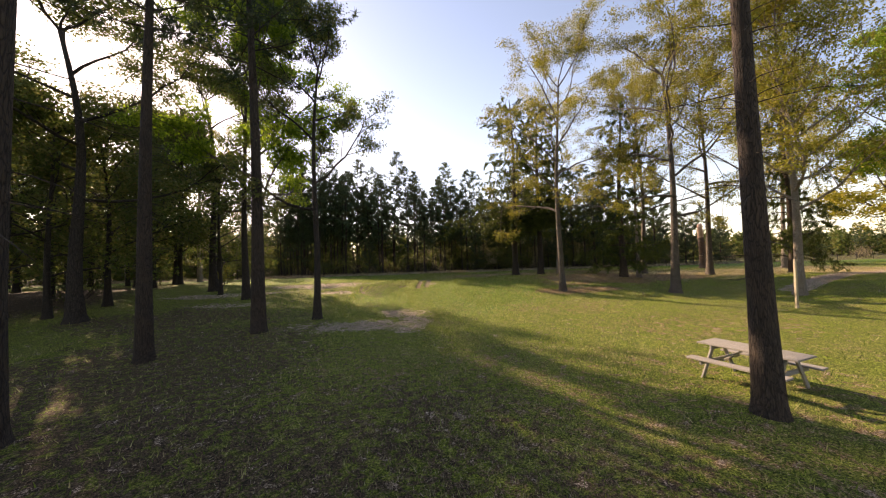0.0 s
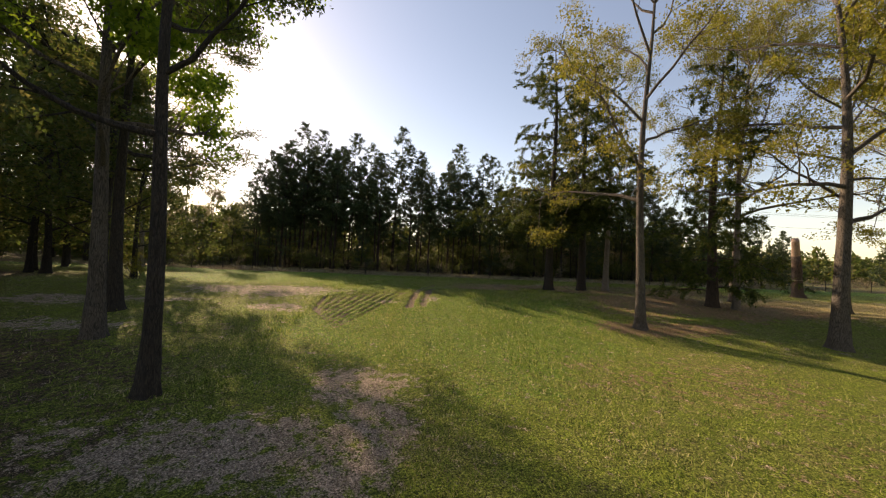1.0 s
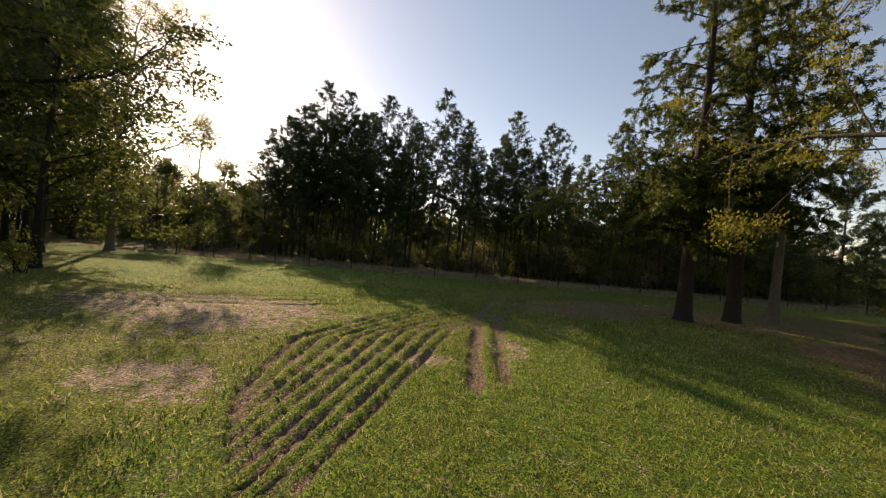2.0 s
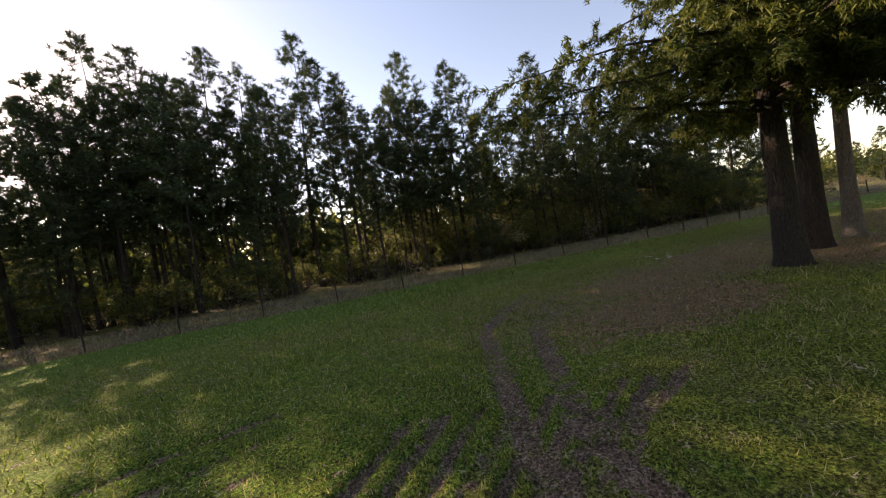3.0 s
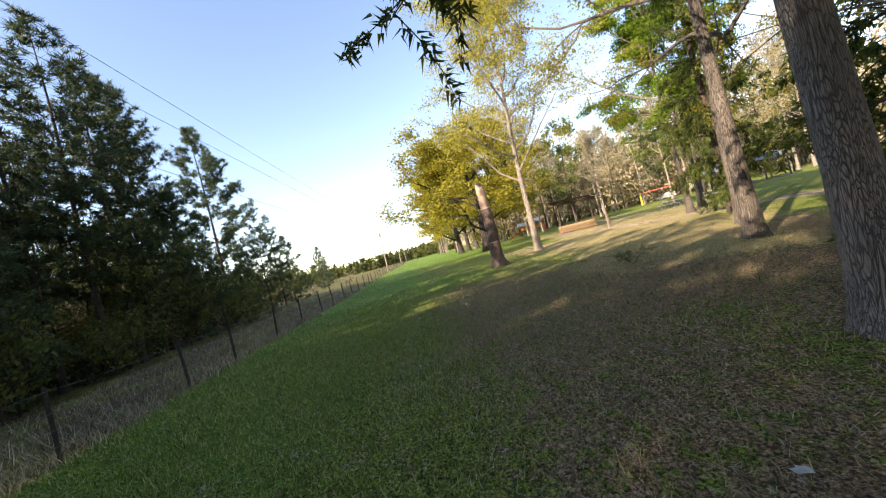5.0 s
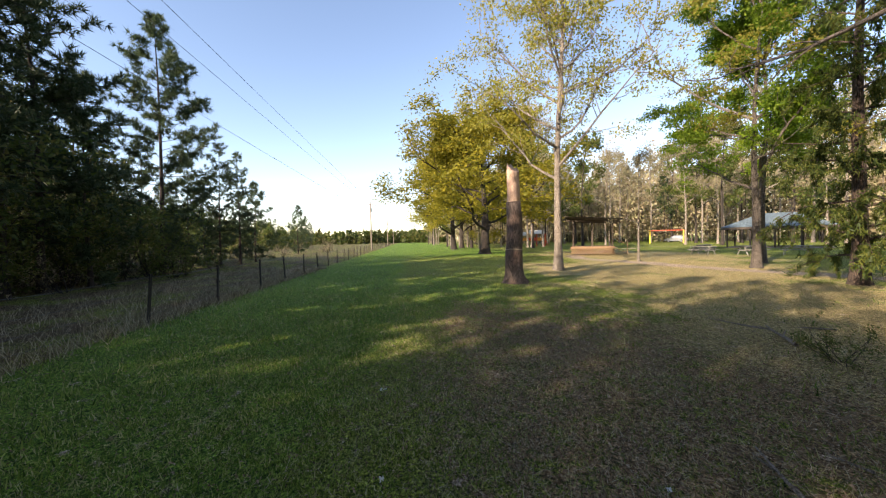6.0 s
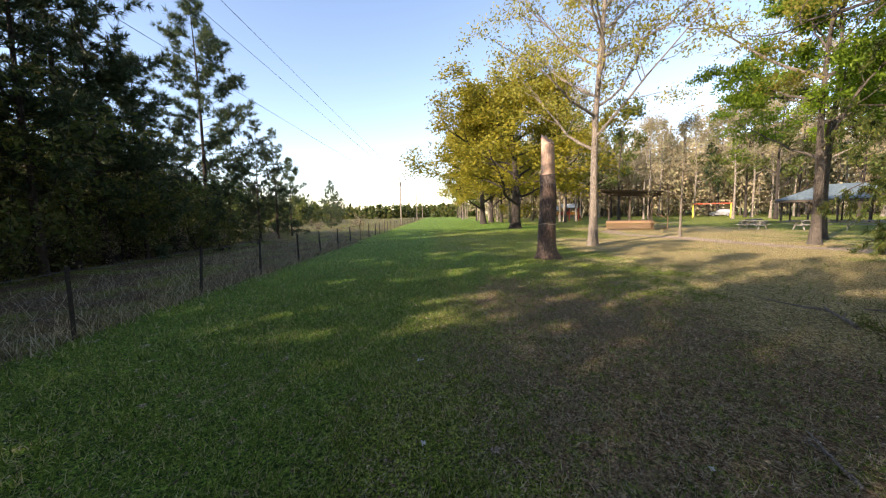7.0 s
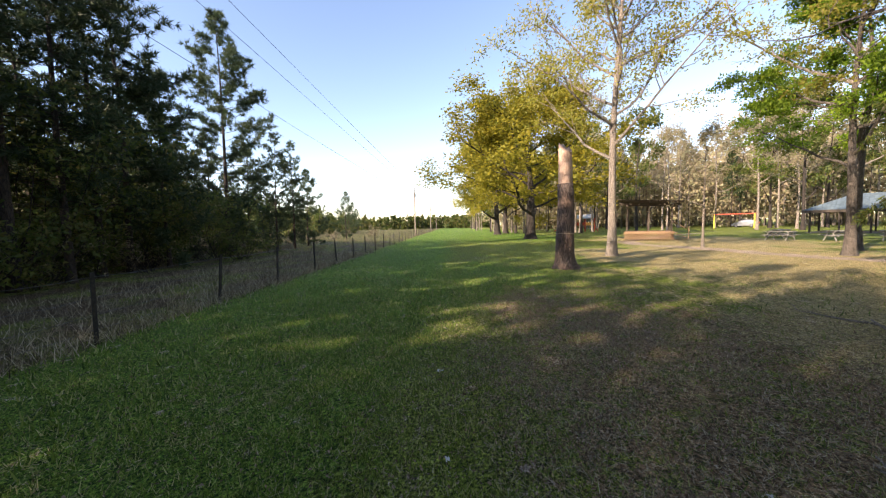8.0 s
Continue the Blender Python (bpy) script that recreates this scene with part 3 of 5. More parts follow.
# kinds of tree, each with a few shapes
STAND_LABEL = "tall slender young pine, dark needles, behind the wire fence"
PLANT_PINES = [Kind("pine_tree", pine(11 + i, 12.0, 0.09 + 0.006 * i, 0.32 + 0.03 * (i % 3), 2.8 + 0.2 * (i % 2), 1.0, 0.38, per=14, slim=0.16), BARK_PINE, NEEDLES, STAND_LABEL) for i in range(4)]
REAR_PINES = [Kind("pine_tree", pine(17 + i, 13.0, 0.10, 0.4, 2.9, 0.8, 0.55, False, 6, per=12, slim=0.22), BARK_PINE, NEEDLES, STAND_LABEL) for i in range(2)]
FRONT_PINES = [Kind("pine_tree", pine(21 + i, 16.0, 0.105 + 0.012 * i, 0.34 + 0.03 * (i % 3), 3.0 + 0.15 * i, 1.15, 0.33, per=18, slim=0.13), BARK_PINE, NEEDLES, STAND_LABEL) for i in range(4)]
EDGE_PINES = [Kind("pine_tree", pine(31 + i, 15.0, 0.14, 0.20 + 0.06 * i, 3.9, 1.3, 0.34, True, per=18, slim=0.14, cone=0.7, droop=0.05), BARK_PINE, NEEDLES,
                   "full-crowned pine with low boughs at the stand's edge") for i in range(2)]
LONE_PINE = Kind("pine_tree", pine(39, 16.0, 0.16, 0.15, 4.7, 2.1, 0.33, True, 9, per=22, slim=0.12, cone=0.78, droop=0.12), BARK_PINE, NEEDLES,
                 "big full-crowned pine with wide dark boughs at the stand's edge")
YOUNG_PINES = [Kind("pine_tree", pine(37 + i, 9.0, 0.09, 0.06, 3.0, 2.0, 0.31, False, 7, per=14, slim=0.16, cone=0.85), BARK_PINE, NEEDLES,
                    "young bushy pine with boughs almost to the ground") for i in range(2)]
OLD_PINES = [Kind("old_pine_tree", pine(41 + i, 21.0, 0.27, 0.50, 4.6, 1.1, 0.30, True, 12, (0.01 * i, -0.008), per=18, slim=0.14, cone=0.6), BARK_PINE, NEEDLES,
                  "old pine with a long bare dark trunk, high crown") for i in range(2)]
SPRING_TREES = [Kind("hardwood_tree", broadleaf(51 + i, 17.5, 0.25, 0.27 + 0.04 * i, 7.4, 33000, 0.09, 0.07, 13, (0.01, 0), 0.02, cluster=0.66, squash=0.5, sub=6), BARK_GREY, SPRING,
                     "tall hardwood in sparse yellow-green spring leaf, grey bark") for i in range(3)]
AIRY_TREES = [Kind("hardwood_tree", broadleaf(61 + i, 18.0, 0.23, 0.34, 6.4, 17000, 0.09, 0.10, 13, (0, 0.01), 0, cluster=0.55), BARK_PALE, SPRING,
                   "pale-barked hardwood with thin new spring leaves") for i in range(2)]
PARK_TREE = Kind("hardwood_tree", broadleaf(66, 18.0, 0.21, 0.25, 5.6, 44000, 0.11, 0.13, 34, (-0.01, 0), 0, cluster=0.6, sub=8), BARK_PALE, SPRING,
                 "wide pale-barked hardwood with fine twigs and new leaves")
OAKS = [Kind("oak_tree", broadleaf(71 + i, 17.0, 0.50, 0.15, 9.6, 62000, 0.24, 0.04, 22, (0.02, 0), 0.03, False, cluster=1.15, sub=8), BARK_DARK, OAK_LEAF,
             "broad oak with a dense rounded yellow-green crown") for i in range(2)]
GREENS = [Kind("leafy_tree", broadleaf(81 + i, 15.0, 0.23, 0.28, 5.8, 46000, 0.135, 0.09, 14, (0, 0), 0.01, cluster=0.8, squash=0.45), BARK_GREY, GREEN_LEAF,
               "hardwood with fresh bright green leaves, grey trunk") for i in range(2)]
THIN = Kind("leafy_tree", broadleaf(86, 14.5, 0.20, 0.34, 4.6, 20000, 0.10, 0.13, 11, (-0.012, 0), 0, cluster=0.55, squash=0.6), BARK_DARK, WOODS_LEAF,
            "slim dark-trunked tree with fine new leaves on the lawn")
LEAFY_WOODS = [Kind("woodland_tree", broadleaf(95 + i, 14.0, 0.19, 0.18, 4.8, 6500, 0.2, 0.10, 14, (0.01, 0), 0, True, 7, cluster=0.95, sub=5), BARK_DARK, WOODS_LEAF,
                    "leafy tree at the wood's edge, dim against the sun") for i in range(2)]
WOODS = [Kind("woodland_tree", broadleaf(91 + i, 15.0, 0.20, 0.20, 4.8, 3000, 0.31, 0.12, 9, (0, 0), 0, False, 6, cluster=1.0, sub=3), BARK_DARK, WOODS_LEAF,
              "dim woodland hardwood with a dark trunk and olive leaves") for i in range(3)]
BARE = [Kind("bare_tree", broadleaf(101 + i, 16.0, 0.18, 0.34, 4.4, 3200, 0.17, 0.2, 10, (0, 0), 0, False, 6, cluster=0.9, sub=5), BARK_PALE, BROWN_LEAF,
             "nearly bare pale-trunked hardwood with brown buds") for i in range(3)]
CYPRESS = [Kind("cypress_tree", cypress(111, 17.0, 0.30, 0.23, 6.6, 0.16, skirt=(200, 180, 0.225), per=12), BARK_DARK, CEDAR_LEAF, "big dark cypress with a fluted trunk and drooping sprays"),
           Kind("cypress_tree", cypress(112, 18.0, 0.30, 0.30, 5.4, 0.16, skirt=(60, 180, 0.275), per=12), BARK_DARK, CEDAR_LEAF, "big dark cypress with a fluted trunk and drooping sprays")]
CEDAR = Kind("cedar_tree", cypress(113, 11.0, 0.22, 0.05, 3.2, 0.15, (0, 0), 0.8, per=15), BARK_RED, CEDAR_LEAF, "bushy cedar with hanging yellow-green sprays to the ground")
BUSHES = [Kind("bush", bush(121 + i, 1.0, 1.9, 850, 0.105), BARK_DARK, WOODS_LEAF, "shaggy olive bush of the undergrowth", "bush") for i in range(2)]
TALL_SHRUBS = [Kind("tall_shrub", bush(125, 2.6, 5.0, 3200, 0.14), BARK_DARK, WOODS_LEAF, "tall thin olive shrub under the pines", "shrub"),
               Kind("tall_shrub", bush(126, 2.4, 4.2, 2600, 0.11), BARK_DARK, BROWN_LEAF, "tall brown leafless shrub under the pines", "shrub")]
DRY_BUSH = Kind("dry_bush", bush(131, 1.0, 1.5, 420, 0.07), BARK_DARK, BROWN_LEAF, "leafless brown bush in rough grass", "bush")
PALE_BUSH = Kind("bush", bush(133, 0.8, 1.7, 900, 0.09), BARK_DARK, SPRING, "small pale-leaved shrub in the sun", "bush")

rng = random.Random(5)
# pine stand behind the fence: the tall ones singly (place, height), lower ones in rows between
TALL = [(-19.8, 47.0, 12.1), (-17.6, 47.0, 13.3), (-15.5, 48.5, 17.7), (-13.3, 48.5, 17.1), (-11.4, 47.5, 13.8), (-9.5, 48.5, 17.0), (-7.4, 48.5, 15.7), (-5.7, 47.0, 13.4),
        (-4.0, 49.5, 18.5), (-2.05, 47.5, 15.8), (-0.5, 49.0, 15.3), (0.4, 47.0, 11.9), (2.7, 47.0, 13.4), (4.4, 48.7, 16.6), (6.9, 47.2, 15.0), (8.4, 48.0, 15.2),
        (11.2, 47.4, 12.6), (14.0, 47.0, 15.8), (15.5, 47.6, 14.6), (17.4, 46.6, 11.6), (19.7, 47.0, 14.1), (21.6, 48.4, 13.0), (23.9, 47.0, 15.1), (25.5, 46.5, 16.0),
        (-18.5, 50.0, 13.5), (-16.6, 50.8, 14.6), (-14.5, 50.5, 15.4), (-12.2, 50.6, 15.0), (-10.5, 51.0, 15.6), (-6.2, 51.0, 15.4), (-0.8, 51.6, 15.0),
        (-17.0, 48.6, 13.4), (-14.4, 46.8, 14.0), (-12.4, 48.6, 14.6), (-20.6, 48.4, 11.6), (3.4, 51.5, 15.2),
        (-16.9, 49.7, 15.8), (-11.3, 49.4, 15.6)]
for i, (x, y, h) in enumerate(TALL):
    FRONT_PINES[i % 4].put(x, y, h / 16.0, rng.uniform(0, 360), "pine stand", wide=1.16, tilt=(rng.uniform(-1, 1), rng.uniform(-1, 1)))
x = -19.0
while x < -1:
    PLANT_PINES[rng.randrange(4)].put(x, rng.uniform(46.4, 50.2), rng.uniform(1.04, 1.2), rng.uniform(0, 360), "pine stand", wide=1.0, tilt=(rng.uniform(-1.5, 1.5), rng.uniform(-1.5, 1.5)))
    x += rng.uniform(1.3, 2.1) if x < -6 else rng.uniform(2.0, 3.4)
for row in range(2):
    y = 51.6 + row * 2.7
    x = -21.0 + rng.uniform(0, 1.5) - row * 0.5
    while x < 27 + row * 1.2:
        (PLANT_PINES[rng.randrange(4)] if row < 1 else REAR_PINES[rng.randrange(2)]).put(x + rng.uniform(-0.7, 0.7), y + rng.uniform(-0.8, 0.8), rng.uniform(0.72, 1.02), rng.uniform(0, 360), "pine stand", tilt=(rng.uniform(-1.5, 1.5), rng.uniform(-1.5, 1.5)))
        x += rng.uniform(2.3, 3.5) if x < -8 or x > 14 else rng.uniform(5.0, 8.0)
for x, y, h in ((2.2, 48.2, 11.0), (5.4, 49.2, 13.0), (7.2, 48.4, 10.6), (9.6, 48.0, 11.0), (3.4, 46.6, 12.2), (4.6, 47.8, 12.6), (6.0, 46.8, 11.6), (2.0, 50.0, 13.0), (12.4, 49.0, 11.0), (15.0, 49.4, 10.5), (16.8, 48.4, 9.6), (18.2, 49.8, 11.2),
                (20.4, 49.2, 10.4), (22.4, 47.0, 9.4), (24.6, 49.0, 11.5), (26.6, 49.6, 11.0), (13.0, 46.8, 9.0), (18.6, 46.4, 8.6)):
    PLANT_PINES[int(2 * x) % 4].put(x, y, h / 12.0, rng.uniform(0, 360), "pine stand", wide=1.1)
for x, y, s in ((28.9, 47.2, 1.0), (27.2, 46.6, 0.98), (30.6, 47.6, 1.03), (29.4, 50.5, 0.9), (43.8, 47.4, 0.64), (47.0, 47.4, 0.64), (-19.0, 45.6, 0.55), (-16.4, 45.4, 0.5)):
    EDGE_PINES[int(x) % 2].put(x, y, s, rng.uniform(0, 360), "pine stand")
for x, y, h in ((32.3, 47.2, 9.4), (33.6, 50.5, 10.5), (36.0, 51.0, 10.5), (36.5, 54.5, 9.5), (41.5, 51.5, 9.0), (45.2, 50.5, 8.6), (50.5, 47.6, 7.6), (49.0, 51.5, 7.6), (53.5, 50.5, 6.4), (40.5, 56.0, 9.5),
                (46.5, 56.0, 8.5), (52.0, 56.5, 7.5), (57.0, 55.0, 6.0), (31.5, 54.0, 11.5), (34.5, 58.0, 11.0), (72.6, 50.3, 7.6), (8.0, 45.6, 5.5), (-7.5, 45.4, 5.0), (20.4, 45.3, 6.5)):
    YOUNG_PINES[int(x + y) % 2].put(x, y, h / 9.0, rng.uniform(0, 360), "pine stand", wide=1.1)
LONE_PINE.put(39.1, 48.5, 1.02, 20, "pine stand")
for i in range(16):
    PLANT_PINES[i % 4].put(95 + 9 * i + rng.uniform(-4, 4), 58 + 2.5 * i + rng.uniform(-6, 12), rng.uniform(0.5, 0.95), rng.uniform(0, 360), "field pines",
                          "small pine standing in the brown field")
# undergrowth below the pines
for i in range(135):
    x = rng.uniform(-22, 40)
    k = BUSHES[i % 2] if rng.random() < 0.6 else DRY_BUSH
    k.put(x, rng.uniform(45.6, 50) if i % 2 else rng.uniform(48, 58), rng.uniform(0.8, 1.9), rng.uniform(0, 360), "undergrowth")
for i in range(64):
    x = -20 + 0.9 * i + rng.uniform(-0.6, 0.6)
    if x < 3 and i % 3:
        continue
    TALL_SHRUBS[i % 3 == 1].put(x, rng.uniform(48.0, 55) if x < 24 else rng.uniform(47.5, 53), rng.uniform(1.0, 1.6) if 8 < x < 27 else rng.uniform(0.75, 1.3) if x > 3 else rng.uniform(0.5, 0.8), rng.uniform(0, 360), "undergrowth")
for i in range(30):
    DRY_BUSH.put(rng.uniform(42, 95), rng.uniform(46, 62), rng.uniform(0.7, 1.7), rng.uniform(0, 360), "field brush")

# the open grove: trees singly, at their places
OLD_PINES[0].put(2.85, 0.99, 0.86, 20, label="tall pine with a bare dark trunk beside the picnic table", wide=0.95, tilt=(0, -2.6))
OLD_PINES[1].put(-9.85, 1.8, 1.05, 0, wide=1.1, tilt=(0, 1.5))
OLD_PINES[0].put(-10.49, 6.3, 0.9, 140, wide=0.85)
OLD_PINES[1].put(-8.6, 9.2, 0.95, 200)
THIN.put(-16.3, 21.8, 1.15, 15, "grove trees", wide=1.2)
THIN.put(-12.4, 17.5, 1.15, 80, "grove trees", wide=0.95)
THIN.put(-17.5, 12.8, 1.1, 10, "grove trees", wide=1.4)
THIN.put(-6.95, 11.05, 0.95, 200, "grove trees", wide=0.85)
GREENS[0].put(-10.62, 14.5, 1.1, 300, "grove trees", wide=0.85)
SPRING_TREES[0].put(14.0, 15.7, 1.02, 40, "grove trees", wide=1.1)
SPRING_TREES[1].put(7.5, 17.9, 1.0, 110, "grove trees", wide=0.85)
SPRING_TREES[2].put(21.6, 20.8, 1.0, 200, "grove trees")
PARK_TREE.put(18.8, 12.4, 1.05, 310, "grove trees", wide=1.1)
CEDAR.put(15.0, 22.2, 1.3, 130, "cypresses", "dark cedar with a thick trunk and hanging sprays")
AIRY_TREES[0].put(15.9, 21.6, 0.95, 250, "grove trees", wide=0.8)
CYPRESS[0].put(7.7, 27.8, 1.0, 0, "cypresses")
CYPRESS[1].put(10.6, 28.7, 1.0, 0, "cypresses")
AIRY_TREES[1].put(12.5, 28.7, 1.05, 310, "grove trees", "tall tree with a pale sunlit trunk beside the cypresses", wide=0.9)
SPRING_TREES[1].put(18.2, 24.0, 1.0, 300, "grove trees", wide=0.9)
# the park in the distance
PARK_TREE.put(33.4, 24.5, 1.12, 60, "park trees")
OAKS[0].put(55.8, 23.6, 0.86, 0, "park oaks", wide=1.45)
OAKS[1].put(76.6, 24.6, 1.05, 120, "park oaks")
OAKS[0].put(84.0, 22.0, 0.95, 220, "park oaks")
GREENS[0].put(31.4, 14.6, 1.1, 150, "park trees", wide=0.8)
GREENS[1].put(33.8, 11.6, 1.0, 20, "park trees")
CEDAR.put(25.2, 17.6, 1.4, 0, wide=0.72)
BARE[0].put(37.9, 16.6, 0.5, 0, "park trees", "thin pale-trunked young tree on the lawn")
for i in range(78):
    a = radians(rng.uniform(-56, -6))
    d = rng.uniform(62, 120)
    if -40.8 < math.degrees(a) < -37.6 and d < 95:
        continue
    x, y = 15.1 + d * math.cos(a), 32.9 + d * math.sin(a)
    if y > 20 and x < 95:
        continue
    if abs(y - np.interp(x, [40, 60, 75, 100, 140, 220], [-22, -10, -2, 6, 10, 12])) < 4.5:
        continue
    k = rng.choice((BARE[0], BARE[1], BARE[2], BARE[0], WOODS[1], BARE[1], PLANT_PINES[1]))
    k.put(x, y, rng.uniform(1.15, 1.65), rng.uniform(0, 360), "park woods", wide=0.85)
for i in range(24):
    x = 95 + 5 * i + rng.uniform(-2, 2)
    rng.choice((WOODS[0], BARE[1], BARE[2])).put(x, 24 - 0.02 * (x - 95) + rng.uniform(-4, 1.5), rng.uniform(0.7, 1.0), rng.uniform(0, 360), "park woods")
# woods to the west: tall in the south, low beyond the lawn's far corner
n = 0
while n < 34:
    x, y = rng.uniform(-46, -19.5), rng.uniform(10, 56)
    if 0.809 * x + 0.588 * y > -0.5 or 0.809 * x + 0.588 * y < -26:
        continue
    n += 1
    LEAFY_WOODS[n % 2].put(x, y, rng.uniform(0.62, 0.85) if y < 26 else rng.uniform(0.85, 1.12), rng.uniform(0, 360), "west woods", wide=1.1)
for i in range(12):
    x, y = rng.uniform(-50, -22), rng.uniform(-14, 10)
    rng.choice((WOODS[0], WOODS[1], WOODS[2], BARE[0], OLD_PINES[0])).put(x, y, rng.uniform(0.75, 1.1), rng.uniform(0, 360), "west woods")
for i in range(20):
    x, y = rng.uniform(-56, -20), rng.uniform(43, 72)
    if x > -30 and y < 50:
        y += 7
    rng.choice((LEAFY_WOODS[0], LEAFY_WOODS[1], BARE[0], BARE[1])).put(x, y, rng.uniform(0.45, 0.62) * (1 + 0.006 * (y - 43)), rng.uniform(0, 360), "west woods", wide=1.3)
for i in range(6):
    x, y = rng.uniform(-64, -46), rng.uniform(27, 43)
    rng.choice((WOODS[0], WOODS[2], BARE[1])).put(x, y, rng.uniform(0.55, 0.75), rng.uniform(0, 360), "west woods", wide=1.2)
for i in range(60):
    BUSHES[i % 2].put(rng.uniform(-50, -21.5), rng.uniform(-8, 26) if i % 2 else rng.uniform(42, 64), rng.uniform(1.0, 2.1), rng.uniform(0, 360), "undergrowth")
AIRY_TREES[0].put(-25.2, 37.0, 1.0, 0, "west woods", "tall tree with a spreading pale crown at the lawn's corner")
BARE[1].put(-33.5, 57.0, 1.0, 0, "west woods")
for x, y, k in ((-18.3, 26.6, 0.72), (-24.8, 27.6, 0.8), (-28.5, 31.5, 0.8), (-15.0, 20.0, 0.66)):
    LEAFY_WOODS[int(-x) % 2].put(x, y, k, 40 * x, "west woods", wide=1.1)
for x, y, k in ((-22.0, 14.5, 0.85), (-19.2, 16.8, 0.8), (-18.6, -1.5, 0.7)):
    LEAFY_WOODS[int(-x * 3) % 2].put(x, y, k, 55 * y, "west woods", wide=1.2)
PALE_BUSH.put(-17.2, 25.2, 1.0, 0)
BUSHES[0].put(19.2, 26.8, 0.35, 0, label="low leafy sprout on the bare ground")
# unseen trees added behind the camera's start, to shade and close the place
for x, y in ((-14, -9), (-5, -14), (4, -12), (12, -10), (20, -6), (26, 0), (-20, -4), (30, -14), (-1, -22), (14, -22), (24, 6), (-26, -14)):
    rng.choice((WOODS[1], WOODS[0], BARE[0])).put(x, y, rng.uniform(0.85, 1.1), rng.uniform(0, 360), "grove trees")

# ---- woods too far off to count ----
def far_woods(name, label, spots, mat, seed, leaf=0.8, n=70):
    r2 = random.Random(seed)
    w, c = Builder(), Foliage(seed)
    for x, y, h in spots:
        z = gz(x, y)
        base = Vector((x, y, z - 0.2))
        w.tube([base, base + Vector((r2.uniform(-0.3, 0.3), r2.uniform(-0.3, 0.3), h * 0.9))], [0.13, 0.04], 4)
        lo = r2.uniform(0.0, 0.2)
        k = lo + (1 - lo) * c.g.random(n)
        rr = h * 0.22 * np.sin(np.pi * np.clip((k - lo) / (1 - lo) * 0.8 + 0.18, 0.08, 1)) + 0.2
        th, q = c.g.random(n) * 6.283, rr * np.sqrt(c.g.random(n))
        c.add(np.array(base) + np.stack([q * np.cos(th), q * np.sin(th), h * k], -1), c.dirs(n), leaf * c.g.uniform(0.6, 1.5, n), leaf * 0.8)
    tagged(new(name, c.mesh(name, mat)), label, "woods", kind="stuff")
    tagged(new("far_trunks", w.mesh("far_trunks", BARK_GREY)), "thin grey trunks of the distant woods", "woods", kind="stuff")


sp = [(rng.uniform(-44, 50), rng.uniform(59, 74), rng.uniform(4, 8.5)) for i in range(480)] + [(rng.uniform(62, 150), rng.uniform(66, 110), rng.uniform(4, 8)) for i in range(220)] + [(rng.uniform(-72, -26), rng.uniform(50, 85), rng.uniform(6, 10)) for i in range(120)]
far_woods("far_woods", "dark dense woods behind the pine stand", sp, WOODS_LEAF, 3, 0.7, 130)
sp = [(rng.uniform(-105, -52), rng.uniform(-40, 100), rng.uniform(9, 14)) for i in range(130)]
far_woods("far_woods", "dim dense woods to the west", sp, WOODS_LEAF, 4, 0.95, 70)
sp = []
for i in range(620):
    a, d = radians(rng.uniform(-75, -7)), rng.uniform(105, 190)
    sp.append((15 + d * math.cos(a), 33 + d * math.sin(a), rng.uniform(17, 28)))
far_woods("far_woods", "hazy brown-grey spring woods beyond the park", sp, BROWN_LEAF, 6, 0.8, 270)
sp = []
for i in range(620):
    a, d = radians(rng.uniform(-7, 40)), rng.uniform(210, 330)
    sp.append((15 + d * math.cos(a), 33 + d * math.sin(a), rng.uniform(6, 9)))
far_woods("far_woods", "low green treeline beyond the brown field", sp, WOODS_LEAF, 7, 2.0, 30)

# ---- fence ----
POST_MAT = plain_material("dark_post_steel", (0.018, 0.016, 0.014), (0.06, 0.05, 0.042), 30, 0.75, 0.2)
WIRE_MAT = plain_material("galvanised_wire", (0.10, 0.10, 0.10), (0.2, 0.2, 0.2), 40, 0.5, 0.8)


def part(name, bm, material, parent=None, label=""):
    me = bpy.data.meshes.new(name)
    bm.to_mesh(me)
    bm.free()
    me.materials.append(material)
    ob = new(name, me)
    if parent is not None:
        ob.parent = parent
    if label:
        ob["label"] = label
    return ob


def box(bm, size, m=None, bevel=0.0):
    r = bmesh.ops.create_cube(bm, size=1.0)
    vs = r["verts"]
    bmesh.ops.scale(bm, vec=size, verts=vs)
    if bevel:
        es = list({e for v in vs for e in v.link_edges})
        b = bmesh.ops.bevel(bm, geom=es, offset=bevel, segments=1, affect="EDGES")
        vs = list({v for f in b["faces"] for v in f.verts} | {v for v in vs if v.is_valid})
    if m is not None:
        bmesh.ops.transform(bm, matrix=m, verts=[v for v in vs if v.is_valid])
    return vs


def at_box(name, size, place, mat, parent, rot=(0, 0, 0), bevel=0.008, label=""):
    bm = bmesh.new()
    box(bm, size, pose(*place, *rot), bevel)
    return part(name, bm, mat, parent, label)


def wire_curve(name, pts, r, mat, parent=None):
    cu = bpy.data.curves.new(name, "CURVE")
    cu.dimensions = "3D"
    cu.bevel_depth = r
    cu.bevel_resolution = 0
    sp = cu.splines.new("POLY")
    sp.points.add(len(pts) - 1)
    for p, q in zip(sp.points, pts):
        p.co = (*q, 1)
    cu.materials.append(mat)
    ob = new(name, cu)
    if parent is not None:
        ob.parent = parent
    return ob


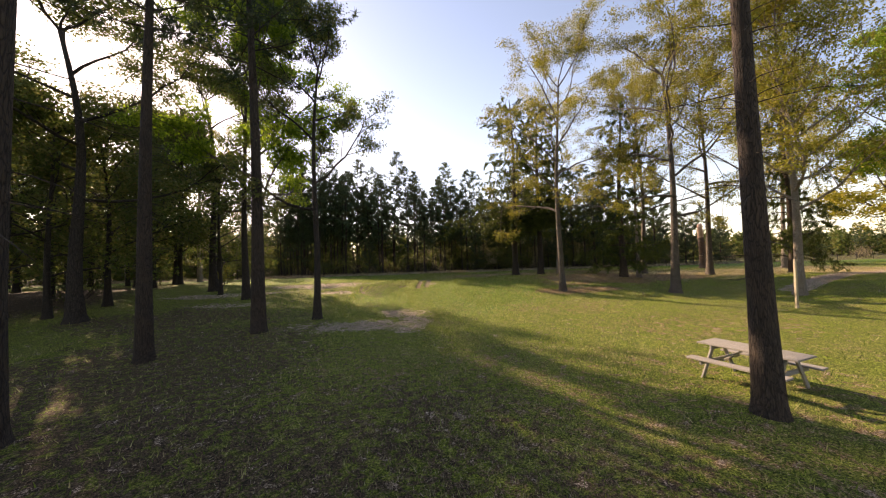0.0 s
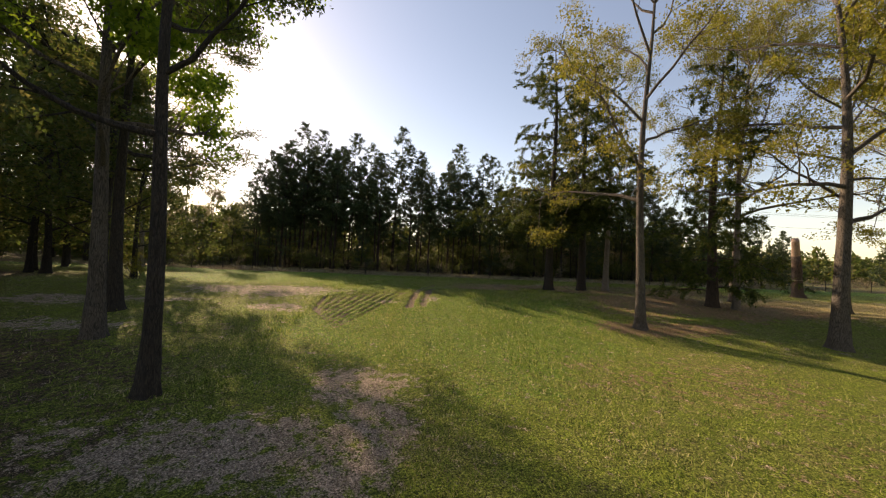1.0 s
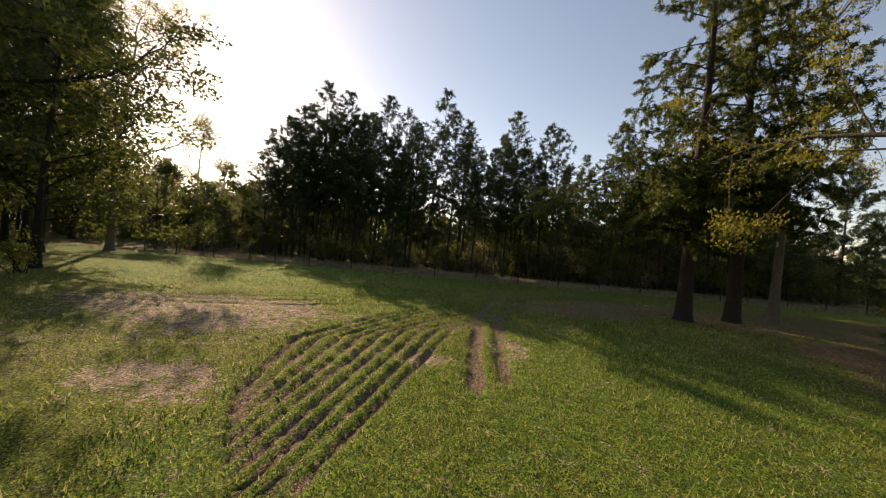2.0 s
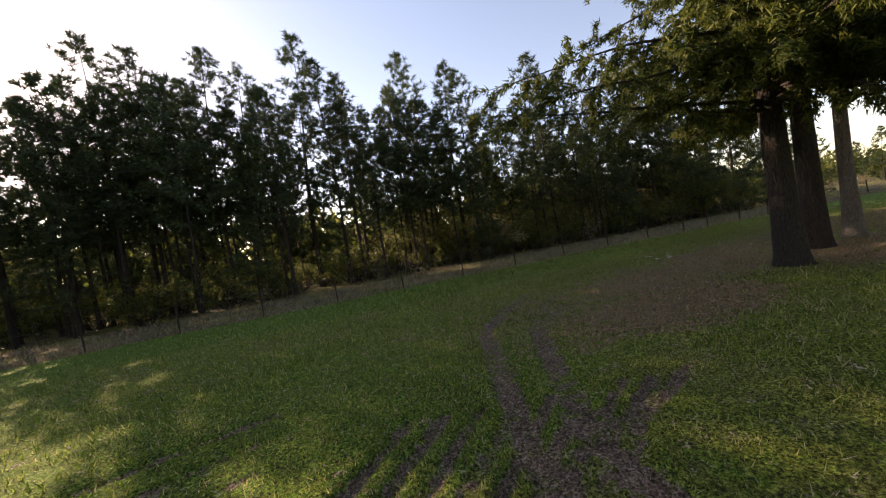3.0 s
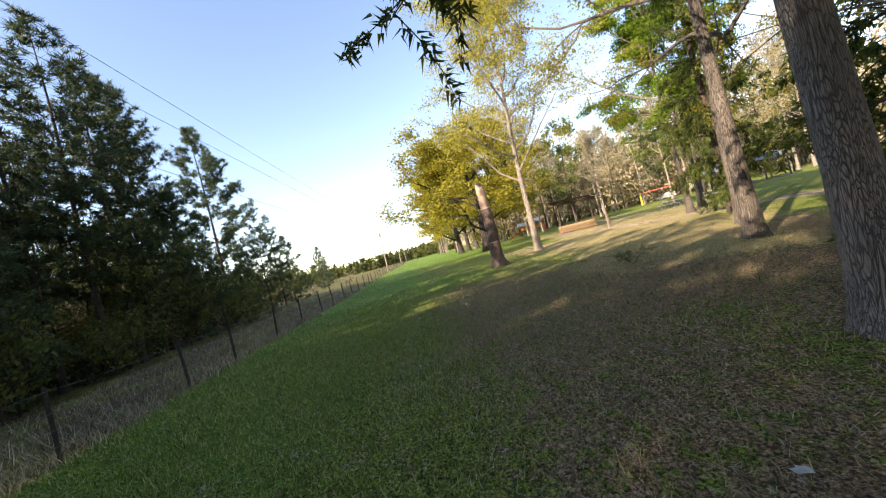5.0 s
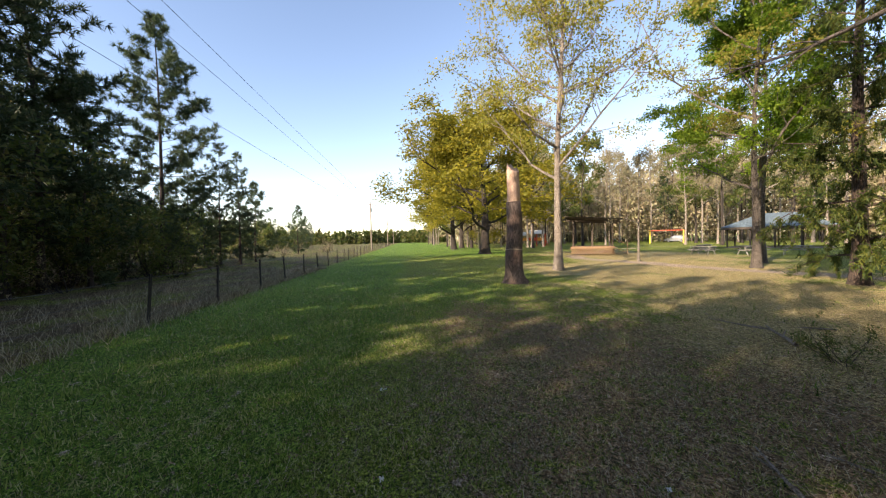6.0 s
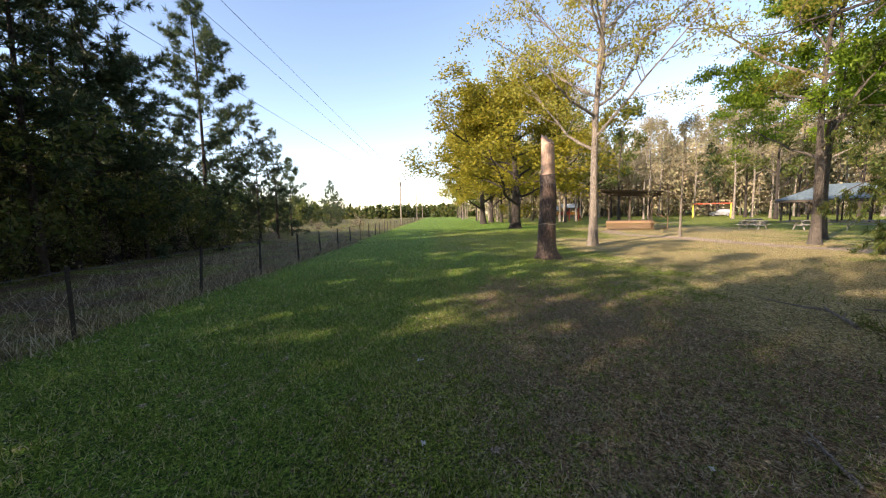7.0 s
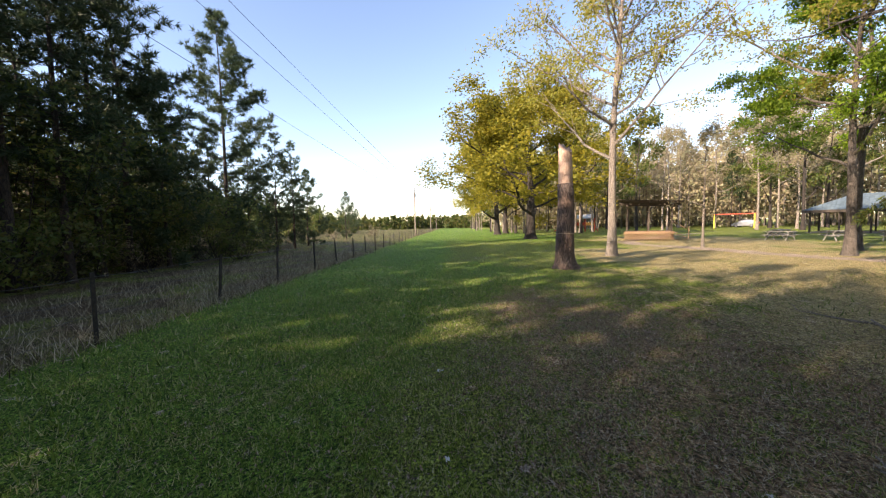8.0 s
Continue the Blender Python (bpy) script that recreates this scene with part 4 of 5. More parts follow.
fence = tagged(new("wire_fence"), "long wire fence on dark steel posts beside mown grass", "fence")
rf = random.Random(9)
post_mesh = None
post_x = [-24.4, -22.1, -19.4, -16.8, -14.9, -12.4, -9.3, -6.2, -3.1, 0.0, 3.1, 6.2, 9.3, 12.4, 15.5, 18.6] + [20.6 + 3.1 * i for i in range(38)]
for i, x in enumerate(post_x):
    y = FENCE_Y + rf.uniform(-0.06, 0.06)
    if post_mesh is None:
        bm = bmesh.new()
        # a T-shaped steel post: web, flange and studs
        box(bm, (0.060, 0.014, 1.45), pose(0, 0, 0.47), 0.002)
        box(bm, (0.014, 0.055, 1.45), pose(0, 0.028, 0.47), 0.002)
        for k in range(12):
            box(bm, (0.024, 0.016, 0.012), pose(0, -0.013, 0.12 + k * 0.09))
        post = part("post", bm, POST_MAT, fence)
        post_mesh = post.data
    else:
        post = new("post", post_mesh)
        post.parent = fence
    post.location = (x, y, gz(x, y))
    post.rotation_euler = (radians(rf.uniform(-3, 3)), radians(rf.uniform(-3, 3)), radians(rf.uniform(-20, 20)))
for h in (0.25, 0.5, 0.78, 1.12):
    pts = []
    for a, b2 in zip(post_x, post_x[1:]):
        for k in range(4):
            x = a + (b2 - a) * k / 4
            pts.append((x, FENCE_Y - 0.02, gz(x, FENCE_Y) + h - 0.03 * math.sin(math.pi * k / 4) + rf.uniform(-0.008, 0.008)))
    wire_curve("wire", pts, 0.0028 if h < 1 else 0.004, WIRE_MAT, fence)

# ---- things on the lawn and in the park ----
TABLE_WOOD = plain_material("weathered_table_wood", (0.20, 0.185, 0.16), (0.38, 0.355, 0.32), 26, 0.8, 0, (1, 14, 14))
DARK_WOOD = plain_material("dark_shelter_wood", (0.035, 0.027, 0.02), (0.10, 0.075, 0.055), 20, 0.85, 0, (1, 1, 6))
TAN_WOOD = plain_material("tan_timber", (0.15, 0.09, 0.045), (0.29, 0.18, 0.095), 18, 0.75, 0, (6, 6, 1))
POLE_WOOD = plain_material("pole_wood", (0.16, 0.13, 0.10), (0.34, 0.29, 0.23), 20, 0.9, 0, (8, 8, 0.5))
POST_WOOD = plain_material("pale_post_wood", (0.30, 0.25, 0.17), (0.55, 0.47, 0.34), 20, 0.85, 0, (8, 8, 0.6))
ROOF_METAL = plain_material("blue_grey_roof", (0.10, 0.14, 0.16), (0.18, 0.23, 0.25), 3, 0.45, 0.3, (1, 1, 1), 0.1)
RED_PAINT = plain_material("red_paint", (0.40, 0.05, 0.02), (0.62, 0.10, 0.04), 12, 0.55)
ORANGE_PAINT = plain_material("orange_paint", (0.62, 0.24, 0.03), (0.8, 0.36, 0.06), 12, 0.55)
YELLOW_PAINT = plain_material("yellow_paint", (0.66, 0.50, 0.03), (0.8, 0.62, 0.06), 12, 0.5)
WHITE_PAINT = plain_material("chalky_white", (0.55, 0.54, 0.50), (0.75, 0.74, 0.70), 12, 0.6)
CAR_PAINT = plain_material("silver_car_paint", (0.30, 0.31, 0.33), (0.38, 0.39, 0.41), 4, 0.25, 0.4, (1, 1, 1), 0.02)
TYRE = plain_material("black_rubber", (0.01, 0.01, 0.01), (0.03, 0.03, 0.03), 30, 0.85)
GLASS_DARK = plain_material("tinted_glass", (0.012, 0.014, 0.016), (0.03, 0.035, 0.04), 3, 0.08, 0, (1, 1, 1), 0.0)
PAPER = plain_material("white_paper", (0.62, 0.62, 0.60), (0.8, 0.8, 0.78), 20, 0.8)
BARE_WOOD = plain_material("bare_snag_wood", (0.30, 0.17, 0.11), (0.60, 0.45, 0.34), 14, 0.85, 0, (9, 9, 0.5), 0.5)


def picnic_table(x, y, turn, worn=TABLE_WOOD, label="weathered grey wooden picnic table with attached benches on the lawn"):
    """Length along local x, 1.83 m; A-frame legs, five top planks, two seats."""
    root = tagged(new("picnic_table"), label, "table")
    for i in range(5):
        at_box("plank", (1.83, 0.138, 0.038), (0, -0.29 + i * 0.145, 0.735), worn, root, bevel=0.006)
    for s in (-1, 1):
        at_box("seat", (1.83, 0.25, 0.038), (0, s * 0.66, 0.44), worn, root, bevel=0.006)
        ex = s * 0.62
        at_box("seat_support", (0.038, 1.50, 0.09), (ex, 0, 0.375), worn, root, bevel=0.004)
        at_box("top_support", (0.038, 0.70, 0.09), (ex, 0, 0.670), worn, root, bevel=0.004)
        for q in (-1, 1):
            at_box("leg", (0.038, 0.09, 0.86), (ex + 0.04 * s, q * 0.40, 0.345), worn, root, (q * 32, 0, 0), 0.004)
        at_box("brace", (0.62, 0.07, 0.036), (s * 0.33, 0, 0.52), worn, root, (0, s * 38, 0), 0.004)
    root.location = (x, y, gz(x, y))
    root.rotation_euler = (0, 0, radians(turn))
    return root


table = picnic_table(4.17, 2.42, -74.7)

root = tagged(new("wooden_post"), "single pale wooden post standing in the lawn", "post")
at_box("shaft", (0.10, 0.10, 2.5), (0, 0, 1.05), POST_WOOD, root, (0, 0.8, 0), 0.01)
root.location = (15.0, 9.7, gz(15.0, 9.7))


# the broken dead trunk, bark below and bare wood above
def snag(x, y):
    r3 = random.Random(77)
    root = tagged(new("dead_snag"), "broken dead trunk, dark bark below, bare pale top", "dead tree")
    b = Builder()
    pts, rad = [], []
    for h, r in ((-0.2, 0.62), (0.0, 0.56), (0.12, 0.47), (0.3, 0.40), (0.6, 0.355), (1.2, 0.335), (2.0, 0.315), (2.7, 0.30), (3.25, 0.285)):
        pts.append(Vector((-0.05 * h, 0.02 * h + 0.03 * math.sin(h * 2), h)))
        rad.append(r)
    b.tube(pts, rad, 20, True, 0.10, 6)
    o = new("bark", b.mesh("snag_bark", BARK_SNAG))
    o.parent = root
    b = Builder()
    n = 20
    hs = [3.05, 3.4, 3.9, 4.35]
    for h in hs:
        for k in range(n):
            th = 6.2832 * k / n
            r = 0.262 - 0.018 * (h - 3.0) + 0.012 * math.sin(5 * th + h * 3)
            b.v.append(Vector((-0.05 * h + r * math.cos(th), 0.02 * h + r * math.sin(th), h)))
    for k in range(n):
        th = 6.2832 * k / n
        r = 0.235
        b.v.append(Vector((-0.23 + r * math.cos(th), 0.09 + r * math.sin(th), 4.55 + 0.20 * math.sin(th * 1.0 + 1) + r3.uniform(-0.06, 0.08))))
    for i in range(4):
        for k in range(n):
            b.f.append((i * n + k, i * n + (k + 1) % n, (i + 1) * n + (k + 1) % n, (i + 1) * n + k))
    q = len(b.v)
    b.v.append(Vector((-0.23, 0.09, 4.42)))
    for k in range(n):
        b.f.append((4 * n + k, 4 * n + (k + 1) % n, q))
    o = new("bare_top", b.mesh("snag_top", BARE_WOOD))
    o.parent = root
    o["label"] = "bare splintered wood"
    ring = [(-0.065 + 0.345 * math.cos(a), 0.03 + 0.345 * math.sin(a), 1.36 + 0.02 * math.sin(3 * a)) for a in np.linspace(0, 6.2832, 25)]
    o = wire_curve("rope", ring, 0.009, POST_WOOD, root)
    root.location = (x, y, gz(x, y))


snag(28.6, 28.5)


def shelter(x, y, turn):
    """A small open stage: lattice-skirted deck, dark posts, low sloping roof."""
    root = tagged(new("open_shelter"), "dark open timber shelter on a deck skirted with tan lattice", "shelter")
    for i in range(14):
        at_box("deck_board", (0.25, 3.3, 0.04), (-1.76 + i * 0.27, 0, 0.80), TAN_WOOD, root, bevel=0.004)
    for s in (-1, 1):
        at_box("rim", (3.9, 0.05, 0.2), (0, s * 1.68, 0.70), TAN_WOOD, root)
        at_box("rim", (0.05, 3.4, 0.2), (s * 1.94, 0, 0.70), TAN_WOOD, root)
    # crossed lattice laths round the skirt, each side one panel
    for sx, sy, ln in ((0, -1, 3.8), (0, 1, 3.8), (-1, 0, 3.3), (1, 0, 3.3)):
        bm = bmesh.new()
        n = int(ln / 0.22)
        for k in range(n):
            u = -ln / 2 + (k + 0.5) * ln / n
            for t in (45, -45):
                m = pose(u, -1.66 * 1.0, 0.33 + 0.004 * (t > 0), 0, t, 0)
                if sx:
                    m = pose(0, 0, 0, 0, 0, 90 * sx) @ pose(u, -1.90, 0.33, 0, t, 0)
                elif sy > 0:
                    m = pose(0, 0, 0, 0, 0, 180) @ m
                box(bm, (0.05, 0.012 if t > 0 else 0.02, 0.76), m)
        part("lattice", bm, TAN_WOOD, root)
    for i in range(3):
        for s in (-1, 1):
            at_box("post", (0.14, 0.14, 2.55 + 0.12 * i), (-1.75 + i * 1.75, s * 1.5, 2.05 + 0.06 * i), DARK_WOOD, root)
    for s in (-1, 1):
        at_box("beam", (4.9, 0.12, 0.2), (0, s * 1.5, 3.30), DARK_WOOD, root, (0, -4, 0))
    for i in range(7):
        at_box("rafter", (0.06, 4.0, 0.14), (-2.2 + i * 0.73, 0, 3.33 + 0.05 * i), DARK_WOOD, root)
    at_box("roof", (5.2, 4.4, 0.06), (0, 0, 3.60), DARK_WOOD, root, (0, -4, 0))
    for i in range(4):
        at_box("step", (0.32, 1.4, 0.05), (-2.2 - i * 0.30, -0.6, 0.62 - i * 0.18), TAN_WOOD, root)
    at_box("rail", (1.6, 0.05, 0.09), (-2.7, -1.35, 1.25), TAN_WOOD, root, (0, -32, 0))
    at_box("rail_post", (0.08, 0.08, 1.3), (-3.3, -1.35, 0.55), TAN_WOOD, root)
    root.location = (x, y, gz(x, y))
    root.rotation_euler = (0, 0, radians(turn))


shelter(48.4, 14.2, 62)


def pavilion(x, y, turn, lx=15.0, ly=9.0, eave=2.7, ridge=5.0):
    root = tagged(new("picnic_pavilion"), "open pavilion with a blue-grey metal hip roof on posts", "pavilion")
    hx, hy, c = lx / 2, ly / 2, lx / 2 - ly / 2
    me = bpy.data.meshes.new("roof")
    t = 0.08
    vs = [(-hx, -hy, eave), (hx, -hy, eave), (hx, hy, eave), (-hx, hy, eave), (-c, 0, ridge), (c, 0, ridge)]
    vs += [(vx * 0.99, vy * 0.99, vz - t) for vx, vy, vz in vs]
    fs = [(0, 1, 5, 4), (1, 2, 5), (2, 3, 4, 5), (3, 0, 4), (7, 6, 10, 11), (8, 7, 11), (9, 8, 11, 10), (6, 9, 10), (0, 6, 7, 1), (1, 7, 8, 2), (2, 8, 9, 3), (3, 9, 6, 0)]
    me.from_pydata(vs, [], fs)
    me.materials.append(ROOF_METAL)
    roof = new("roof", me)
    roof.parent = root
    # standing seams
    for i in range(31):
        u = -hx + (i + 0.5) * lx / 31
        run = hy if abs(u) <= c else hy * max(0.05, (hx - abs(u)) / (hx - c))
        zt = eave + (ridge - eave) * run / hy
        for s in (-1, 1):
            a = Vector((u, s * hy, eave + 0.02))
            b = Vector((u, s * (hy - run), zt + 0.02))
            o = at_box("seam", (0.03, (b - a).length, 0.04), (0, 0, 0), ROOF_METAL, roof, bevel=0)
            ang = math.atan2(zt - eave, run)
            o.matrix_local = Matrix.Translation((a + b) / 2) @ Matrix.Rotation(-s * ang, 4, "X")
    for s in (-1, 1):
        at_box("fascia", (lx, 0.05, 0.28), (0, s * (hy - 0.03), eave - 0.16), DARK_WOOD, root)
        at_box("fascia", (0.05, ly - 0.16, 0.28), (s * (hx - 0.03), 0, eave - 0.16), DARK_WOOD, root)
        for i in range(5):
            at_box("post", (0.16, 0.16, eave - 0.1), (-hx + 0.6 + i * (lx - 1.2) / 4, s * (hy - 0.5), (eave - 0.1) / 2), DARK_WOOD, root)
    at_box("slab", (lx - 0.6, ly - 0.6, 0.12), (0, 0, 0.02), POLE_WOOD, root, label="pale concrete floor")
    root.location = (x, y, gz(x, y))
    root.rotation_euler = (0, 0, radians(turn))


pavilion(53.6, -12.8, 37, 10.0, 7.0, 2.6, 4.3)
for x, y, a in ((43.6, 6.4, 20), (41.2, 4.2, 75), (47.0, 3.2, 110), (39.3, 2.4, 35)):
    copy_thing(table, Matrix.Translation((x, y, gz(x, y))) @ pose(0, 0, 0, 0, 0, a))


def car(x, y, turn):
    root = tagged(new("car"), "parked silver hatchback with dark windows by the road", "car")
    prof = [(-2.15, 0.35), (-2.2, 0.75), (-2.1, 1.0), (-1.75, 1.45), (-0.9, 1.58), (0.25, 1.55), (1.05, 1.05), (1.9, 0.92), (2.2, 0.70), (2.2, 0.35)]
    bm = bmesh.new()
    rows = []
    for s, k in ((-0.86, 1.0), (-0.78, 1.02), (0.78, 1.02), (0.86, 1.0)):
        rows.append([bm.verts.new((px, s * (0.82 if pz > 1.2 else 1.0), pz * (k if pz > 0.5 else 1.0))) for px, pz in prof])
    for a, b in zip(rows, rows[1:]):
        for i in range(len(prof) - 1):
            bm.faces.new((a[i], a[i + 1], b[i + 1], b[i]))
    bm.faces.new(rows[0])
    bm.faces.new(list(reversed(rows[-1])))
    bmesh.ops.recalc_face_normals(bm, faces=bm.faces)
    part("body", bm, CAR_PAINT, root)
    for s in (-1, 1):
        at_box("side_window", (1.9, 0.03, 0.40), (-0.55, s * 0.755, 1.26), GLASS_DARK, root, (s * 8, 0, 0), 0.02)
        at_box("headlight", (0.12, 0.34, 0.14), (2.13, s * 0.62, 0.76), WHITE_PAINT, root, bevel=0.03)
        at_box("tail_light", (0.08, 0.22, 0.24), (-2.14, s * 0.70, 0.92), RED_PAINT, root, bevel=0.03)
    at_box("windscreen", (0.03, 1.32, 0.82), (0.70, 0, 1.30), GLASS_DARK, root, (0, -58, 0), 0.02)
    at_box("rear_window", (0.03, 1.25, 0.50), (-1.96, 0, 1.24), GLASS_DARK, root, (0, 37, 0), 0.02)
    for px in (-1.35, 1.38):
        for s in (-1, 1):
            bm = bmesh.new()
            bmesh.ops.create_cone(bm, cap_ends=True, segments=18, radius1=0.33, radius2=0.33, depth=0.22, matrix=pose(px, s * 0.78, 0.33, 90))
            wheel = part("wheel", bm, TYRE, root)
            bm = bmesh.new()
            bmesh.ops.create_cone(bm, cap_ends=True, segments=12, radius1=0.2, radius2=0.17, depth=0.24, matrix=pose(px, s * 0.785, 0.33, 90))
            part("rim", bm, CAR_PAINT, wheel)
    root.location = (x, y, gz(x, y))
    root.rotation_euler = (0, 0, radians(turn))


car(91.0, -30.4, 30)


def playset(x, y, turn):
    root = tagged(new("playset"), "red and orange timber play house with a slide", "playground")
    for px in (-2.6, -0.9, 0.9, 2.6):
        for s in (-1, 1):
            at_box("post", (0.14, 0.14, 2.6), (px, s * 0.9, 1.3), RED_PAINT, root)
    at_box("floor", (5.4, 1.9, 0.08), (0, 0, 1.1), TAN_WOOD, root)
    for s in (-1, 1):
        for i in range(3):
            at_box("panel", (1.5, 0.05, 0.62), (-1.75 + i * 1.75, s * 0.98, 1.50), (ORANGE_PAINT, RED_PAINT, ORANGE_PAINT)[i], root)
        at_box("roof", (3.0, 1.35, 0.06), (-0.9, s * 0.55, 2.95), RED_PAINT if s < 0 else WHITE_PAINT, root, (s * -35, 0, 0))
        at_box("roof_board", (2.2, 1.2, 0.06), (1.9, s * 0.5, 2.60), WHITE_PAINT, root, (s * -35, 0, 0))
    at_box("slide", (2.6, 0.6, 0.05), (3.8, 0, 0.62), ORANGE_PAINT, root, (0, 25, 0))
    for s in (-1, 1):
        at_box("slide_rim", (2.6, 0.05, 0.18), (3.8, s * 0.32, 0.68), RED_PAINT, root, (0, 25, 0))
    at_box("ladder", (0.1, 0.8, 1.5), (-3.0, 0, 0.6), RED_PAINT, root, (0, 20, 0))
    root.location = (x, y, gz(x, y))
    root.rotation_euler = (0, 0, radians(turn))


playset(85.0, 7.0, 72)


def swing_set(x, y, turn):
    root = tagged(new("swing_set"), "swing frame with yellow legs and a red top bar", "swing")
    for s in (-1, 1):
        for q in (-1, 1):
            at_box("leg", (0.16, 0.16, 3.0), (s * 2.9, q * 0.75, 1.42), YELLOW_PAINT, root, (q * 29, 0, 0), 0.03)
    at_box("top_bar", (6.2, 0.16, 0.16), (0, 0, 2.74), RED_PAINT, root, bevel=0.03)
    for u in (-1.4, 1.2):
        for e in (-0.22, 0.22):
            wire_curve("chain", [(u + e, 0, 2.7), (u + e, 0, 0.6)], 0.012, WIRE_MAT, root)
        at_box("seat", (0.5, 0.18, 0.04), (u, 0, 0.58), TYRE, root)
    root.location = (x, y, gz(x, y))
    root.rotation_euler = (0, 0, radians(turn))


swing_set(81.6, -20.4, 51)


# power line along the fence
def power_pole(x, y, h):
    root = tagged(new("power_pole"), "wooden power pole with a crossarm beside the fence", "power pole")
    b = Builder()
    b.tube([(0, 0, -0.3), (0.02, 0, h * 0.5), (0, 0.03, h)], [0.16, 0.13, 0.10], 10)
    o = new("shaft", b.mesh("pole_shaft", POLE_WOOD))
    o.parent = root
    at_box("crossarm", (0.09, 1.8, 0.11), (0, 0.2, h - 0.6), POLE_WOOD, root)
    for u in (-0.55, 0.25, 1.0):
        bm = bmesh.new()
        bmesh.ops.create_cone(bm, cap_ends=True, segments=8, radius1=0.05, radius2=0.03, depth=0.18, matrix=pose(0, u, h - 0.46))
        part("insulator", bm, WHITE_PAINT, root)
    bm = bmesh.new()
    bmesh.ops.create_cone(bm, cap_ends=True, segments=14, radius1=0.22, radius2=0.22, depth=0.75, matrix=pose(0.33, 0, h - 1.6))
    part("transformer", bm, ROOF_METAL, root, "grey can transformer")
    root.location = (x, y, gz(x, y))


POLES = [(-62, 40.0), (85, 40.0), (148, 40.4), (210, 40.8), (275, 41.2)]
for x, y in POLES:
    power_pole(x, y, 9.6)
for off, hh, sagg in ((-0.55, 9.15, 0.5), (0.35, 9.15, 0.55), (1.4, 8.0, 0.7)):
    pts = []
    for (ax, ay), (bx, by) in zip(POLES, POLES[1:]):
        for k in range(17):
            f = k / 17
            pts.append((ax + (bx - ax) * f, ay + off + (by - ay) * f, hh - sagg * 4 * f * (1 - f)))
    tagged(wire_curve("power_line", pts, 0.010, POST_MAT), "dark overhead power wire strung along the fence", "power line")


# litter and fallen wood
def scrap(x, y, s, seed):
    r4 = random.Random(seed)
    bm = bmesh.new()
    n = 4
    vs = [[bm.verts.new((s * (i / n - 0.5) + r4.uniform(-0.15, 0.15) * s, s * 0.7 * (j / n - 0.5) + r4.uniform(-0.12, 0.12) * s, 0.02 + r4.uniform(0, 0.30) * s)) for j in range(n + 1)] for i in range(n + 1)]
    for i in range(n):
        for j in range(n):
            if r4.random() > 0.15:
                bm.faces.new((vs[i][j], vs[i + 1][j], vs[i + 1][j + 1], vs[i][j + 1]))
    r = bmesh.ops.solidify(bm, geom=bm.faces[:], thickness=0.003)
    o = part("paper_scrap", bm, PAPER)
    o.location = (x, y, gz(x, y) + 0.005)
    o.rotation_euler = (0, 0, r4.uniform(0, 6.28))
    tagged(o, "torn crumpled scrap of white paper on the ground", "litter", "paper scraps")


for i, (x, y, s) in enumerate(((8.62, 32.72, 0.14), (8.70, 32.66, 0.11), (8.55, 32.80, 0.08), (8.85, 32.11, 0.11), (8.78, 31.96, 0.10), (8.50, 31.73, 0.17), (8.12, 31.95, 0.14), (9.69, 32.78, 0.08),
                               (9.79, 32.51, 0.10), (9.46, 32.65, 0.12), (9.23, 32.37, 0.09), (8.94, 31.84, 0.08), (8.86, 31.70, 0.08), (11.49, 30.93, 0.11), (9.2, 32.9, 0.06), (7.9, 33.4, 0.07),
                               (10.1, 32.0, 0.06), (17.6, 33.0, 0.07), (19.2, 33.1, 0.09), (17.2, 31.0, 0.06))):
    scrap(x, y, 0.75 * s, i)


def stick(x, y, turn, ln, r, seed, forks=2):
    r5 = random.Random(seed)
    b = Builder()
    p, d = limb(b, Vector((-ln / 2, 0, r * 0.9)), Vector((1, 0, 0)), ln, r, r5, 0.10, 0, 6, 7, 0.45)
    for k in range(forks):
        q = along(p, r5.uniform(0.35, 0.8))
        limb(b, q, Vector((0.8, r5.choice((-1, 1)) * 0.6, 0.12)), ln * 0.3, r * 0.5, r5, 0.15, 0, 4, 5, 0.3)
    o = new("fallen_branch", b.mesh("fallen_branch", BARK_PALE))
    o.location = (x, y, gz(x, y) + 0.01)
    o.rotation_euler = (0, 0, radians(turn))
    tagged(o, "weathered fallen branch lying on the grass", "branch", "fallen branches")


for i, a in enumerate(((20.3, 26.4, -30, 0.9, 0.035), (21.6, 26.2, 10, 1.4, 0.02), (17.25, 30.1, -20, 0.55, 0.016), (17.4, 29.4, 15, 0.4, 0.012), (21.0, 25.4, 40, 1.2, 0.018),
                       (13.4, 30.4, 10, 0.5, 0.012), (12.6, 31.2, -60, 0.35, 0.01), (14.5, 26.0, 0, 1.6, 0.02), (-4.6, 20.6, 60, 0.5, 0.014), (16.5, 26.6, 30, 1.0, 0.015))):
    stick(*a, i)

